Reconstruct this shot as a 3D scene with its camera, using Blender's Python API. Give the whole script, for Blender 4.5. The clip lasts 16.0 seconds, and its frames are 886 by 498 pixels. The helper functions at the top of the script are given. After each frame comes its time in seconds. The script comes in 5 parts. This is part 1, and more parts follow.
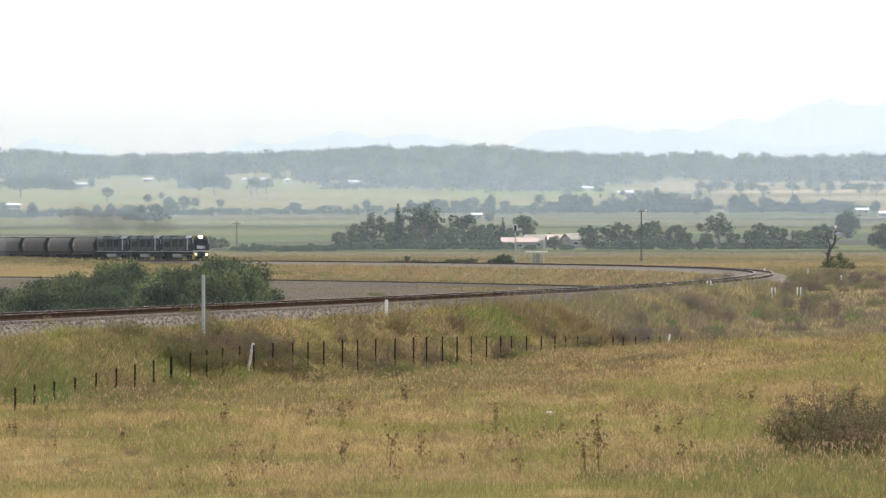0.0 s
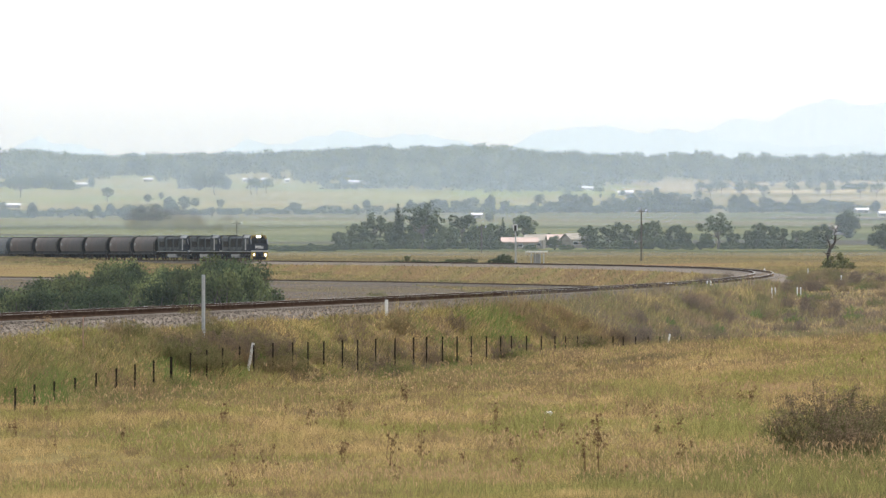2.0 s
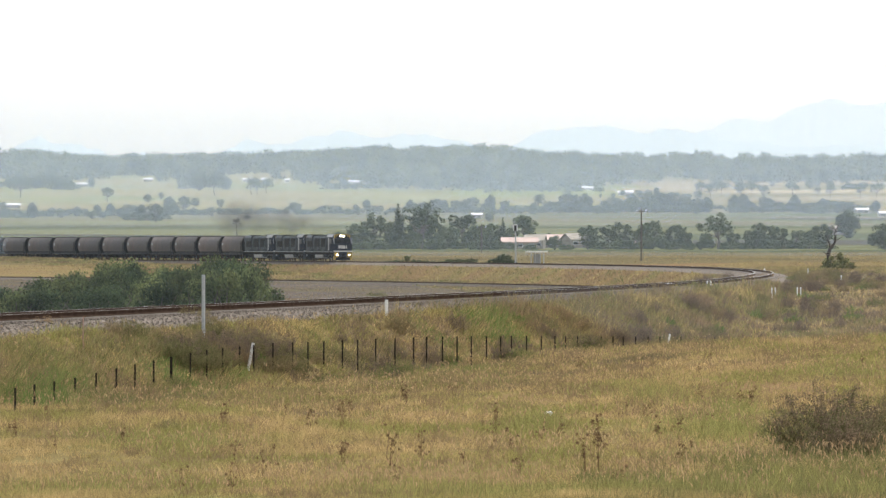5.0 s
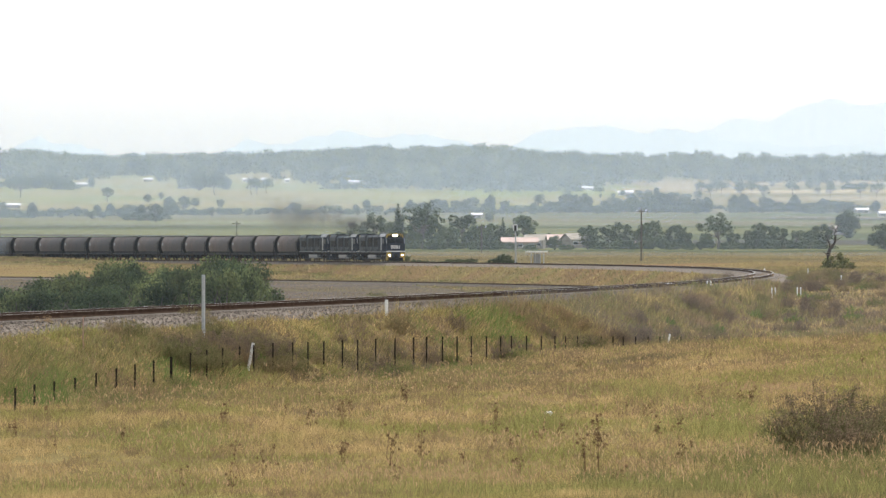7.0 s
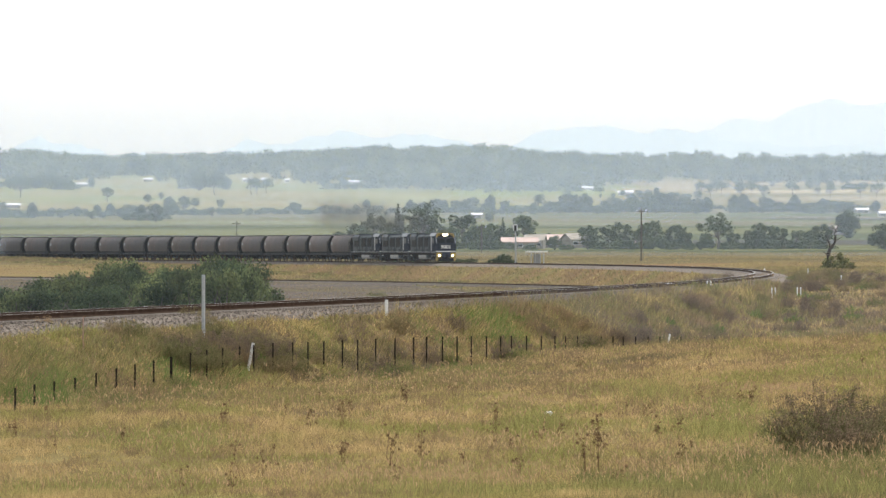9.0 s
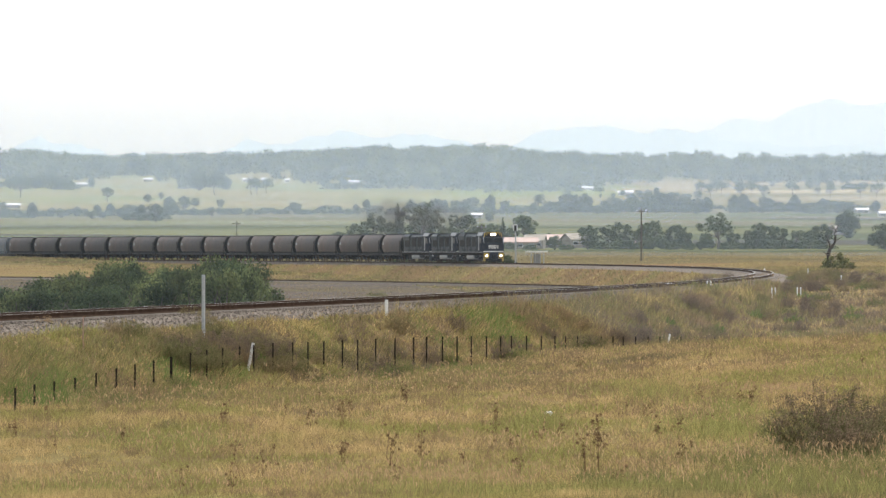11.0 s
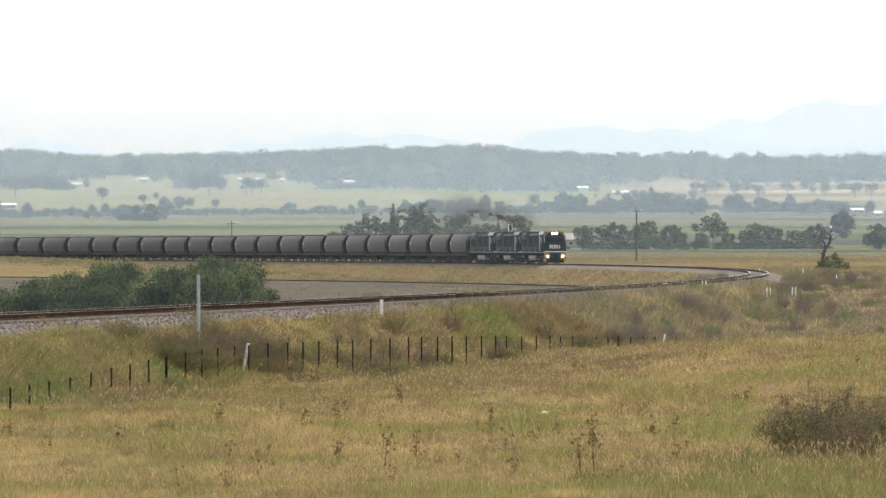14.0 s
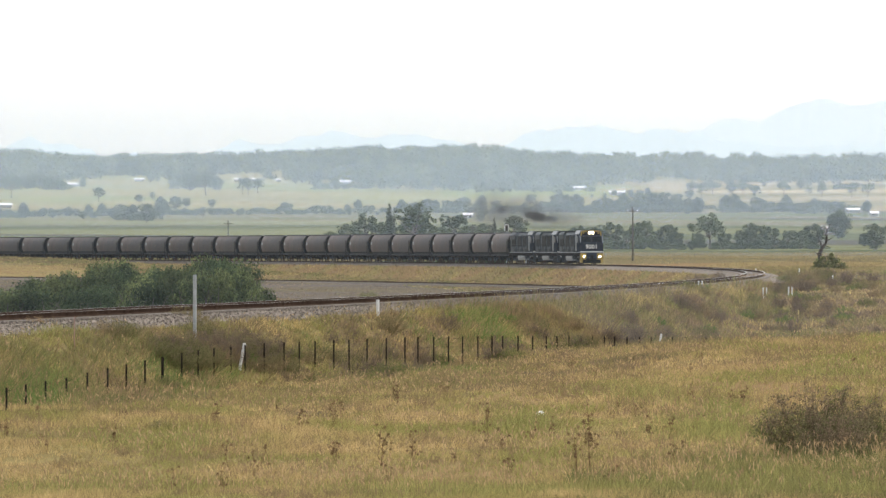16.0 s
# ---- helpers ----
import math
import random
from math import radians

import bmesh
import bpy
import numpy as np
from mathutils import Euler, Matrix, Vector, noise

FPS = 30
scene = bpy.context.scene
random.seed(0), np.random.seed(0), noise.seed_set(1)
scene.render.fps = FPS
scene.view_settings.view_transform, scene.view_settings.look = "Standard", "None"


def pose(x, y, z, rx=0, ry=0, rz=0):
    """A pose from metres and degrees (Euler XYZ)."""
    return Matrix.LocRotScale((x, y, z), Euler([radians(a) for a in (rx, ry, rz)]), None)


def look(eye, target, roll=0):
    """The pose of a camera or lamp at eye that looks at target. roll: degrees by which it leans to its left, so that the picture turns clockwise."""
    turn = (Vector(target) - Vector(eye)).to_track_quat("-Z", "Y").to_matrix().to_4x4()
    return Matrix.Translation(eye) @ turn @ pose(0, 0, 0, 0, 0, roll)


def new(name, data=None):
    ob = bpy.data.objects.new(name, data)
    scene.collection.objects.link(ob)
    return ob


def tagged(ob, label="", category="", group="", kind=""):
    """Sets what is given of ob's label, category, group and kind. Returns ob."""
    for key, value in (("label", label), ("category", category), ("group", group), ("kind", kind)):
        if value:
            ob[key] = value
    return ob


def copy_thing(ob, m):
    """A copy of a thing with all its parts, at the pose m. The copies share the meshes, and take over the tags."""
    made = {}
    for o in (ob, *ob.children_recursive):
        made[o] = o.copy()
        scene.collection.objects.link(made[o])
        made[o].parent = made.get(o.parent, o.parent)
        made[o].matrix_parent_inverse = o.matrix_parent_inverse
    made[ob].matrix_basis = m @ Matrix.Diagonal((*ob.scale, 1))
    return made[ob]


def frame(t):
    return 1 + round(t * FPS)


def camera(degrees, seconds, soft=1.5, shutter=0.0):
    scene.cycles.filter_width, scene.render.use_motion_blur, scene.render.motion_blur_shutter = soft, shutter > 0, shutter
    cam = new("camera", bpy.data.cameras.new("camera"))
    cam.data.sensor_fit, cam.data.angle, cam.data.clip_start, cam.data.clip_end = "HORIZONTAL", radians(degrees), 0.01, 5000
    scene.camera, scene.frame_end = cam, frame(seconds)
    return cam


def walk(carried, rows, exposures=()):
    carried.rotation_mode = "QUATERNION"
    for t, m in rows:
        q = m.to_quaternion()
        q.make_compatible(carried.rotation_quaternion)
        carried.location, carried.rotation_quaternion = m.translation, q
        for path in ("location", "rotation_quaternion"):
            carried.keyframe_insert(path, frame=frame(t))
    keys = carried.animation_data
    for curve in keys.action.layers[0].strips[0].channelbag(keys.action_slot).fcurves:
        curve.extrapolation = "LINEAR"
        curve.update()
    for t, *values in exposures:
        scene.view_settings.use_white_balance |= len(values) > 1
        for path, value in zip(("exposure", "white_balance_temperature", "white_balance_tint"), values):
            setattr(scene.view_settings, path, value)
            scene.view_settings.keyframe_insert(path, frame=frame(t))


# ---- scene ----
EYE = Vector((0.0, 0.0, 4.5))       # the plain lies at about z = 0
cam = camera(7.80, 16.0, soft=1.4)


def aim(right, down):
    """The camera's pose, turned by thousandths of a radian to the right and down."""
    return look(EYE, EYE + Vector((right, 1000.0, -down - 0.02)))


walk(cam, [
    (0.0, aim(0, 0)), (11.5, aim(0, 0)), (11.8, aim(0, 0)), (12.0, aim(0.13, -0.17)), (12.5, aim(0.62, -0.11)), (13.0, aim(0.58, 0)),
    (13.5, aim(0.62, 0.03)), (14.0, aim(0.76, 0)), (14.5, aim(0.95, 0)), (15.0, aim(1.13, 0)),
    (15.5, aim(1.20, 0.12)), (16.0, aim(1.33, 0)),
], exposures=[(0.0, 0.95), (16.0, 0.95)])

scene.cycles.transparent_max_bounces = 64      # the haze and smoke are many thin layers

# ---- sky and sun ----
SUN_EL, SUN_AZ = 58.0, 20.0          # the sun stands beyond the valley, a little to the right
world = bpy.data.worlds.new("hazy_sky")
scene.world = world
world.use_nodes = True
wn, wl = world.node_tree.nodes, world.node_tree.links
wn.clear()
sky = wn.new("ShaderNodeTexSky")
sky.sky_type = "NISHITA"
sky.sun_disc = False
sky.sun_elevation, sky.sun_rotation = radians(SUN_EL), radians(SUN_AZ)
sky.air_density, sky.dust_density, sky.ozone_density = 1.0, 2.5, 1.5
soften = wn.new("ShaderNodeHueSaturation")
soften.inputs["Saturation"].default_value = 0.25
back = wn.new("ShaderNodeBackground")
back.inputs["Strength"].default_value = 0.15
wout = wn.new("ShaderNodeOutputWorld")
wl.new(sky.outputs[0], soften.inputs["Color"])
wl.new(soften.outputs[0], back.inputs["Color"])
wl.new(back.outputs[0], wout.inputs["Surface"])
sun_data = bpy.data.lights.new("sun", "SUN")
sun_data.energy, sun_data.angle, sun_data.color = 1.8, radians(10.0), (1.0, 0.95, 0.86)
sun = new("sun", sun_data)
sun_way = Vector((math.sin(radians(SUN_AZ)) * math.cos(radians(SUN_EL)),
                  math.cos(radians(SUN_AZ)) * math.cos(radians(SUN_EL)), math.sin(radians(SUN_EL))))
sun.matrix_world = look(sun_way * 200, Vector((0, 0, 0)))


# ---- materials ----
def material(name, low, high, scale=1.0, rough=0.8, metal=0.0, bump=0.0, fine=12.0, third=None, third_scale=0.1,
             island=0.0, each=0.0, leaf=0.0, object_space=False, stretch=(1, 1, 1), sheen=0.5):
    """A surface whose colour runs from low to high by noise at two scales; third is a broad second tint.
    island and each: brightness that differs from piece to piece or from object to object. leaf: light let through."""
    m = bpy.data.materials.new(name)
    m.use_nodes = True
    n, l = m.node_tree.nodes, m.node_tree.links
    b = n["Principled BSDF"]
    b.inputs["Roughness"].default_value, b.inputs["Metallic"].default_value = rough, metal
    b.inputs["Specular IOR Level"].default_value = sheen
    if rough > 0.74:
        b.inputs["Specular IOR Level"].default_value = 0.0     # earth, stone and dry plants have no sheen
    if object_space:
        where = n.new("ShaderNodeTexCoord").outputs["Object"]
    else:
        where = n.new("ShaderNodeNewGeometry").outputs["Position"]
    mapping = n.new("ShaderNodeMapping")
    mapping.inputs["Scale"].default_value = stretch
    l.new(where, mapping.inputs["Vector"])

    def cloud(s, detail=4.0):
        t = n.new("ShaderNodeTexNoise")
        t.inputs["Scale"].default_value, t.inputs["Detail"].default_value = s, detail
        l.new(mapping.outputs[0], t.inputs["Vector"])
        return t.outputs["Fac"]

    def ramp(fac, a=0.35, z=0.65):
        r = n.new("ShaderNodeMapRange")
        r.inputs["From Min"].default_value, r.inputs["From Max"].default_value = a, z
        l.new(fac, r.inputs["Value"])
        return r.outputs[0]

    def mix(fac, a, c, way="MIX"):
        x = n.new("ShaderNodeMix")
        x.data_type, x.blend_type = "RGBA", way
        for s, v in ((x.inputs[0], fac), (x.inputs[6], a), (x.inputs[7], c)):
            if hasattr(v, "is_linked"):
                l.new(v, s)
            else:
                s.default_value = v if isinstance(v, float) else (*v, 1)
        return x.outputs[2]

    colour = mix(ramp(cloud(scale)), low, high)
    if third:
        colour = mix(ramp(cloud(third_scale, 3.0), 0.42, 0.6), colour, third)
    grain = n.new("ShaderNodeMapRange")
    grain.inputs["To Min"].default_value, grain.inputs["To Max"].default_value = 0.8, 1.2
    l.new(cloud(scale * fine, 2.0), grain.inputs["Value"])
    colour = mix(1.0, colour, grain.outputs[0], "MULTIPLY")
    for amount, node, out in ((island, "ShaderNodeNewGeometry", "Random Per Island"), (each, "ShaderNodeObjectInfo", "Random")):
        if amount:
            r = n.new("ShaderNodeMapRange")
            r.inputs["To Min"].default_value, r.inputs["To Max"].default_value = 1 - amount, 1 + amount
            l.new(n.new(node).outputs[out], r.inputs["Value"])
            colour = mix(1.0, colour, r.outputs[0], "MULTIPLY")
    l.new(colour, b.inputs["Base Color"])
    if bump:
        k = n.new("ShaderNodeBump")
        k.inputs["Strength"].default_value, k.inputs["Distance"].default_value = 0.8, bump
        l.new(cloud(scale * fine, 3.0), k.inputs["Height"])
        l.new(k.outputs[0], b.inputs["Normal"])
    if leaf:
        t = n.new("ShaderNodeBsdfTranslucent")
        l.new(colour, t.inputs["Color"])
        s = n.new("ShaderNodeMixShader")
        s.inputs[0].default_value = leaf
        l.new(b.outputs[0], s.inputs[1])
        l.new(t.outputs[0], s.inputs[2])
        l.new(s.outputs[0], n["Material Output"].inputs["Surface"])
        b.inputs["Specular IOR Level"].default_value = 0.1
    return m


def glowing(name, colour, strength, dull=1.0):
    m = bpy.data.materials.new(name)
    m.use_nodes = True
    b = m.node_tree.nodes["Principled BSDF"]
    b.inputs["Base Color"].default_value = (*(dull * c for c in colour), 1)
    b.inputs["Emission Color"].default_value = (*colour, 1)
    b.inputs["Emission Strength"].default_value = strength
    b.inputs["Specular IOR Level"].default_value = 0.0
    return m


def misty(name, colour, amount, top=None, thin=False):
    """See-through sheets that stand in for haze or smoke, scattering the rest of the light. top: thins out up to that
    height.
    """
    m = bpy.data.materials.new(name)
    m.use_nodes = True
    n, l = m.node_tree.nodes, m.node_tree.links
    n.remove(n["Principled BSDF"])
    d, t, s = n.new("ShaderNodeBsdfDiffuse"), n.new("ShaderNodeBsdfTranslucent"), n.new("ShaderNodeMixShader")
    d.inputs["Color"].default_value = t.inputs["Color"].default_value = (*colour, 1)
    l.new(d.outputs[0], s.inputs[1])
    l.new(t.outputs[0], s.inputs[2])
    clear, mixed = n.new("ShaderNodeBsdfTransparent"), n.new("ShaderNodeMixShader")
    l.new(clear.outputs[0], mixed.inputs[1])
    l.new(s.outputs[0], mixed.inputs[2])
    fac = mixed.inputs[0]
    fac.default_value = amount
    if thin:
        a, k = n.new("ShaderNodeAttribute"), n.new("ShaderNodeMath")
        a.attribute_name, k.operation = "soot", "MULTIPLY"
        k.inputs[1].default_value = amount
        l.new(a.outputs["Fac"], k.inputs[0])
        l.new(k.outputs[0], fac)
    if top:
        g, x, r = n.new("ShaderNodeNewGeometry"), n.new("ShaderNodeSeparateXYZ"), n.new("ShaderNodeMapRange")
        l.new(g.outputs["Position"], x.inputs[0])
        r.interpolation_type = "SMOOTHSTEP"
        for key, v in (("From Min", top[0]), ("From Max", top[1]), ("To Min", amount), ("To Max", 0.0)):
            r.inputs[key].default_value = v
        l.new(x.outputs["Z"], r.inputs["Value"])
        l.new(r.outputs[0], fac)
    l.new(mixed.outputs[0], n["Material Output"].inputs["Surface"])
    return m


GROUND = material("grassland_soil", (0.14, 0.11, 0.05), (0.185, 0.15, 0.066), 0.4, 0.95, bump=0.05, third=(0.17, 0.115, 0.06), third_scale=0.08)
GRASS = material("dry_grass", (0.50, 0.365, 0.175), (0.32, 0.24, 0.11), 2.2, 0.8, island=0.45, third=(0.25, 0.235, 0.08), third_scale=0.3, leaf=0.45, stretch=(1, 0.35, 1))
BANK_GRASS = material("olive_gold_bank_grass", (0.37, 0.285, 0.125), (0.25, 0.215, 0.085), 1.1, 0.85, island=0.45, third=(0.20, 0.145, 0.085), third_scale=0.22, leaf=0.4, stretch=(1, 0.4, 1))
UMBER = material("withered_grey_weed", (0.145, 0.112, 0.08), (0.205, 0.157, 0.112), 0.9, 0.9, island=0.4, leaf=0.35)
DUSK = material("dark_withered_bush", (0.155, 0.118, 0.08), (0.22, 0.165, 0.11), 1.5, 0.9, island=0.45, leaf=0.35, third=(0.135, 0.135, 0.06), third_scale=0.8)
LUSH = material("lush_weed_leaves", (0.11, 0.155, 0.045), (0.17, 0.21, 0.07), 1.2, 0.85, island=0.4, leaf=0.4)
SCRUB = material("brown_scrub", (0.20, 0.142, 0.088), (0.30, 0.21, 0.125), 0.8, 0.9, island=0.5, leaf=0.4, third=(0.16, 0.15, 0.07), third_scale=0.25)
OLIVE = material("olive_weed", (0.13, 0.14, 0.055), (0.19, 0.18, 0.075), 0.8, 0.9, island=0.5, leaf=0.4)
STAINED = material("rust_stained_ballast", (0.06, 0.044, 0.034), (0.10, 0.073, 0.055), 4.0, 0.95, bump=0.04, fine=3.0)
GREEN = material("fresh_green_grass", (0.20, 0.20, 0.068), (0.29, 0.27, 0.10), 1.5, 0.8, island=0.5, leaf=0.45)
BROWN_WEED = material("brown_weed_stalks", (0.19, 0.137, 0.08), (0.27, 0.195, 0.11), 1.0, 0.9, island=0.4, leaf=0.3)
SEED = material("pale_seed_heads", (0.33, 0.225, 0.125), (0.42, 0.30, 0.17), 1.0, 0.9, island=0.4, leaf=0.4)
WEED = material("dock_weed", (0.13, 0.085, 0.05), (0.19, 0.125, 0.07), 3.0, 0.9, island=0.3)
BALLAST = material("ballast_stone", (0.11, 0.095, 0.081), (0.222, 0.191, 0.163), 9.0, 0.95, bump=0.06, fine=2.0, island=0.3)
GRAVEL = material("grey_gravel", (0.075, 0.064, 0.057), (0.115, 0.098, 0.087), 0.08, 0.95, third=(0.10, 0.085, 0.055), third_scale=0.03)
RUST = material("rusty_steel", (0.05, 0.034, 0.025), (0.08, 0.054, 0.04), 2.0, 0.75, bump=0.004)
RAIL_TOP = material("worn_rail_head", (0.34, 0.31, 0.28), (0.42, 0.39, 0.36), 3.0, 0.5, 0.5)
CONCRETE = material("concrete", (0.17, 0.15, 0.13), (0.24, 0.215, 0.19), 2.0, 0.9, each=0.15)
GALV = material("galvanised_steel", (0.36, 0.38, 0.38), (0.50, 0.52, 0.52), 4.0, 0.5, 0.5)
WHITE = material("white_paint", (0.72, 0.72, 0.70), (0.82, 0.82, 0.80), 3.0, 0.5)
PICKET = material("dark_picket", (0.022, 0.019, 0.017), (0.04, 0.035, 0.03), 5.0, 0.8)
LEAF = material("gum_leaves", (0.055, 0.075, 0.030), (0.085, 0.105, 0.045), 0.3, 0.7, island=0.4, each=0.2, leaf=0.25)
LEAF_DARK = material("dark_leaves", (0.05, 0.07, 0.03), (0.08, 0.10, 0.042), 0.3, 0.7, island=0.4, each=0.2, leaf=0.3)
LEAF_BUSH = material("wattle_leaves", (0.062, 0.082, 0.03), (0.145, 0.165, 0.06), 0.6, 0.8, island=0.5, each=0.28, leaf=0.3, third=(0.052, 0.074, 0.031), third_scale=0.25)
BARK = material("grey_bark", (0.10, 0.085, 0.07), (0.17, 0.15, 0.12), 2.0, 0.9, bump=0.02)
DEAD = material("dead_wood", (0.05, 0.043, 0.037), (0.10, 0.085, 0.07), 2.0, 0.9)
LEAF_FAR = material("far_gum_crowns", (0.03, 0.046, 0.018), (0.135, 0.155, 0.062), 0.06, 0.8, island=0.35, fine=6.0, leaf=0.2)
SLOPE = material("hill_pasture", (0.10, 0.122, 0.038), (0.185, 0.172, 0.064), 0.03, 0.95, third=(0.175, 0.145, 0.07), third_scale=0.008)
DRY_SLOPE = material("parched_hill_pasture", (0.21, 0.165, 0.092), (0.29, 0.225, 0.13), 0.02, 0.95, third=(0.13, 0.115, 0.058), third_scale=0.006)
LIME_SLOPE = material("watered_pasture", (0.115, 0.13, 0.043), (0.17, 0.18, 0.06), 0.02, 0.95)


def paddocks():
    """Long strips of pasture and tilled soil, each with a colour of its own."""
    m = material("valley_paddocks", (0.80, 0.80, 0.80), (1.15, 1.12, 1.05), 0.02, 0.95, stretch=(0.3, 1, 1))
    n, l = m.node_tree.nodes, m.node_tree.links
    b = n["Principled BSDF"]
    tone = b.inputs["Base Color"].links[0].from_socket
    geo, mp, cell = n.new("ShaderNodeNewGeometry"), n.new("ShaderNodeMapping"), n.new("ShaderNodeTexVoronoi")
    mp.inputs["Scale"].default_value = (0.0030, 0.0115, 0.0)
    mp.inputs["Rotation"].default_value = (0, 0, 0.06)
    cell.voronoi_dimensions = "2D"
    cell.inputs["Scale"].default_value = 1.0
    cell.inputs["Randomness"].default_value = 0.85
    l.new(geo.outputs["Position"], mp.inputs["Vector"])
    l.new(mp.outputs[0], cell.inputs["Vector"])
    pick, ramp = n.new("ShaderNodeSeparateColor"), n.new("ShaderNodeValToRGB")
    l.new(cell.outputs["Color"], pick.inputs[0])
    l.new(pick.outputs[0], ramp.inputs[0])
    cr = ramp.color_ramp
    cr.interpolation = "CONSTANT"
    for k, (at, c) in enumerate(((0.0, (0.055, 0.05, 0.037)), (0.2, (0.115, 0.098, 0.055)), (0.42, (0.066, 0.074, 0.034)), (0.66, (0.082, 0.093, 0.04)), (0.86, (0.11, 0.113, 0.05)))):
        e = cr.elements[k] if k < 2 else cr.elements.new(at)
        e.position, e.color = at, (*c, 1)
    x = n.new("ShaderNodeMix")
    x.data_type, x.blend_type = "RGBA", "MULTIPLY"
    x.inputs[0].default_value = 1.0
    l.new(ramp.outputs[0], x.inputs[6])
    l.new(tone, x.inputs[7])
    l.new(x.outputs[2], b.inputs["Base Color"])
    return m


PADDOCK = paddocks()
BLUE = material("dark_blue_paint", (0.034, 0.041, 0.054), (0.056, 0.064, 0.08), 1.2, 0.45, sheen=0.0, object_space=True)
GREY = material("grime_grey_paint", (0.052, 0.060, 0.067), (0.09, 0.099, 0.106), 1.5, 0.6, sheen=0.0, object_space=True)
SILVER = material("light_grey_paint", (0.20, 0.21, 0.215), (0.31, 0.32, 0.325), 2.0, 0.5, object_space=True)
YELLOW = material("yellow_paint", (0.30, 0.20, 0.035), (0.42, 0.29, 0.05), 2.0, 0.5, object_space=True)
BLACK = material("sooty_black_and_end_shade", (0.012, 0.012, 0.012), (0.025, 0.024, 0.022), 2.0, 0.7, sheen=0.1, object_space=True)
GLASS_DARK = material("dark_windscreen", (0.006, 0.007, 0.008), (0.010, 0.011, 0.012), 2.0, 0.3, sheen=0.1, object_space=True)
HOPPER = material("wagon_brown", (0.098, 0.078, 0.070), (0.142, 0.114, 0.101), 0.35, 0.65, each=0.14, bump=0.01, sheen=0.15, object_space=True,
                  third=(0.088, 0.079, 0.076), third_scale=0.25, stretch=(1, 1, 0.35))
HOPPER_LOW = material("dark_grey_hopper_foot", (0.052, 0.053, 0.055), (0.085, 0.084, 0.083), 1.2, 0.8, each=0.15, object_space=True)
HOOD = material("weathered_grey_blue_paint", (0.034, 0.042, 0.046), (0.066, 0.076, 0.081), 0.9, 0.55, sheen=0.1, object_space=True, stretch=(1, 1, 0.4))
UNDER = material("bogie_black", (0.018, 0.017, 0.016), (0.035, 0.03, 0.027), 2.0, 0.8)
ROOF = material("corrugated_roof", (0.36, 0.35, 0.34), (0.46, 0.45, 0.44), 0.8, 0.5, 0.2)
ROOF_RED = material("faded_red_roof", (0.27, 0.16, 0.125), (0.34, 0.21, 0.17), 0.8, 0.6)
HOUSE = material("cream_boards", (0.27, 0.243, 0.205), (0.345, 0.31, 0.262), 0.8, 0.8)
PANE = material("dark_pane", (0.02, 0.022, 0.025), (0.03, 0.033, 0.036), 1.0, 0.1)
# The ranges glow: distance haze is put into these pale blue colours.
RANGE = glowing("far_range_haze_glow", (0.885, 0.975, 1.0), 0.475, 0.02)
RANGE_FAR = glowing("farther_range_haze_glow", (0.92, 0.985, 1.0), 0.50, 0.02)
LAMP = glowing("lit_headlamp", (1.0, 0.82, 0.5), 22.0)
DITCH = glowing("lit_ditch_lamp", (1.0, 0.88, 0.66), 14.0)
HAZE_SHEETS = [misty("haze", (0.72, 0.86, 1.0), a, (z0, z1)) for a, z0, z1 in
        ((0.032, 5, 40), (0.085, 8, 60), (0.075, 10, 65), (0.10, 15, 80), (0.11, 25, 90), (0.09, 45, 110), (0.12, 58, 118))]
SMOKE = misty("diesel_smoke", (0.13, 0.13, 0.125), 0.034, thin=True)


# ---- mesh helpers ----
def finish(name, bm, mat, parent=None, smooth=False):
    me = bpy.data.meshes.new(name)
    bm.to_mesh(me)
    bm.free()
    me.materials.append(mat)
    if smooth:
        me.shade_smooth()
    ob = new(name, me)
    ob.parent = parent
    return ob


def part(name, bm, mat, parent, label="", smooth=False):
    return tagged(finish(name, bm, mat, parent, smooth), label)


def thing(name, label, category, group="", kind=""):
    return tagged(new(name), label, category, group, kind)


def box(bm, x0, x1, y0, y1, z0, z1, bevel=0.0):
    r = bmesh.ops.create_cube(bm, size=1.0)
    bmesh.ops.scale(bm, vec=(x1 - x0, y1 - y0, z1 - z0), verts=r["verts"])
    bmesh.ops.translate(bm, vec=((x0 + x1) / 2, (y0 + y1) / 2, (z0 + z1) / 2), verts=r["verts"])
    if bevel:
        edges = list({e for v in r["verts"] for e in v.link_edges})
        bmesh.ops.bevel(bm, geom=edges, offset=bevel, segments=1, affect="EDGES")
    return bm


def rod(bm, a, b, r0, r1=None, n=8):
    a, b = Vector(a), Vector(b)
    m = Matrix.Translation((a + b) / 2) @ (b - a).to_track_quat("Z", "Y").to_matrix().to_4x4()
    bmesh.ops.create_cone(bm, cap_ends=True, segments=n, radius1=r0, radius2=r0 if r1 is None else r1, depth=(b - a).length, matrix=m)
    return bm


def prism(bm, outline, x0, x1):
    """A solid with an outline in y and z, from x0 to x1."""
    a = [bm.verts.new((x0, y, z)) for y, z in outline]
    b = [bm.verts.new((x1, y, z)) for y, z in outline]
    bm.faces.new(a[::-1])
    bm.faces.new(b)
    for i in range(len(a)):
        j = (i + 1) % len(a)
        bm.faces.new((a[i], a[j], b[j], b[i]))
    bmesh.ops.recalc_face_normals(bm, faces=bm.faces[:])
    return bm


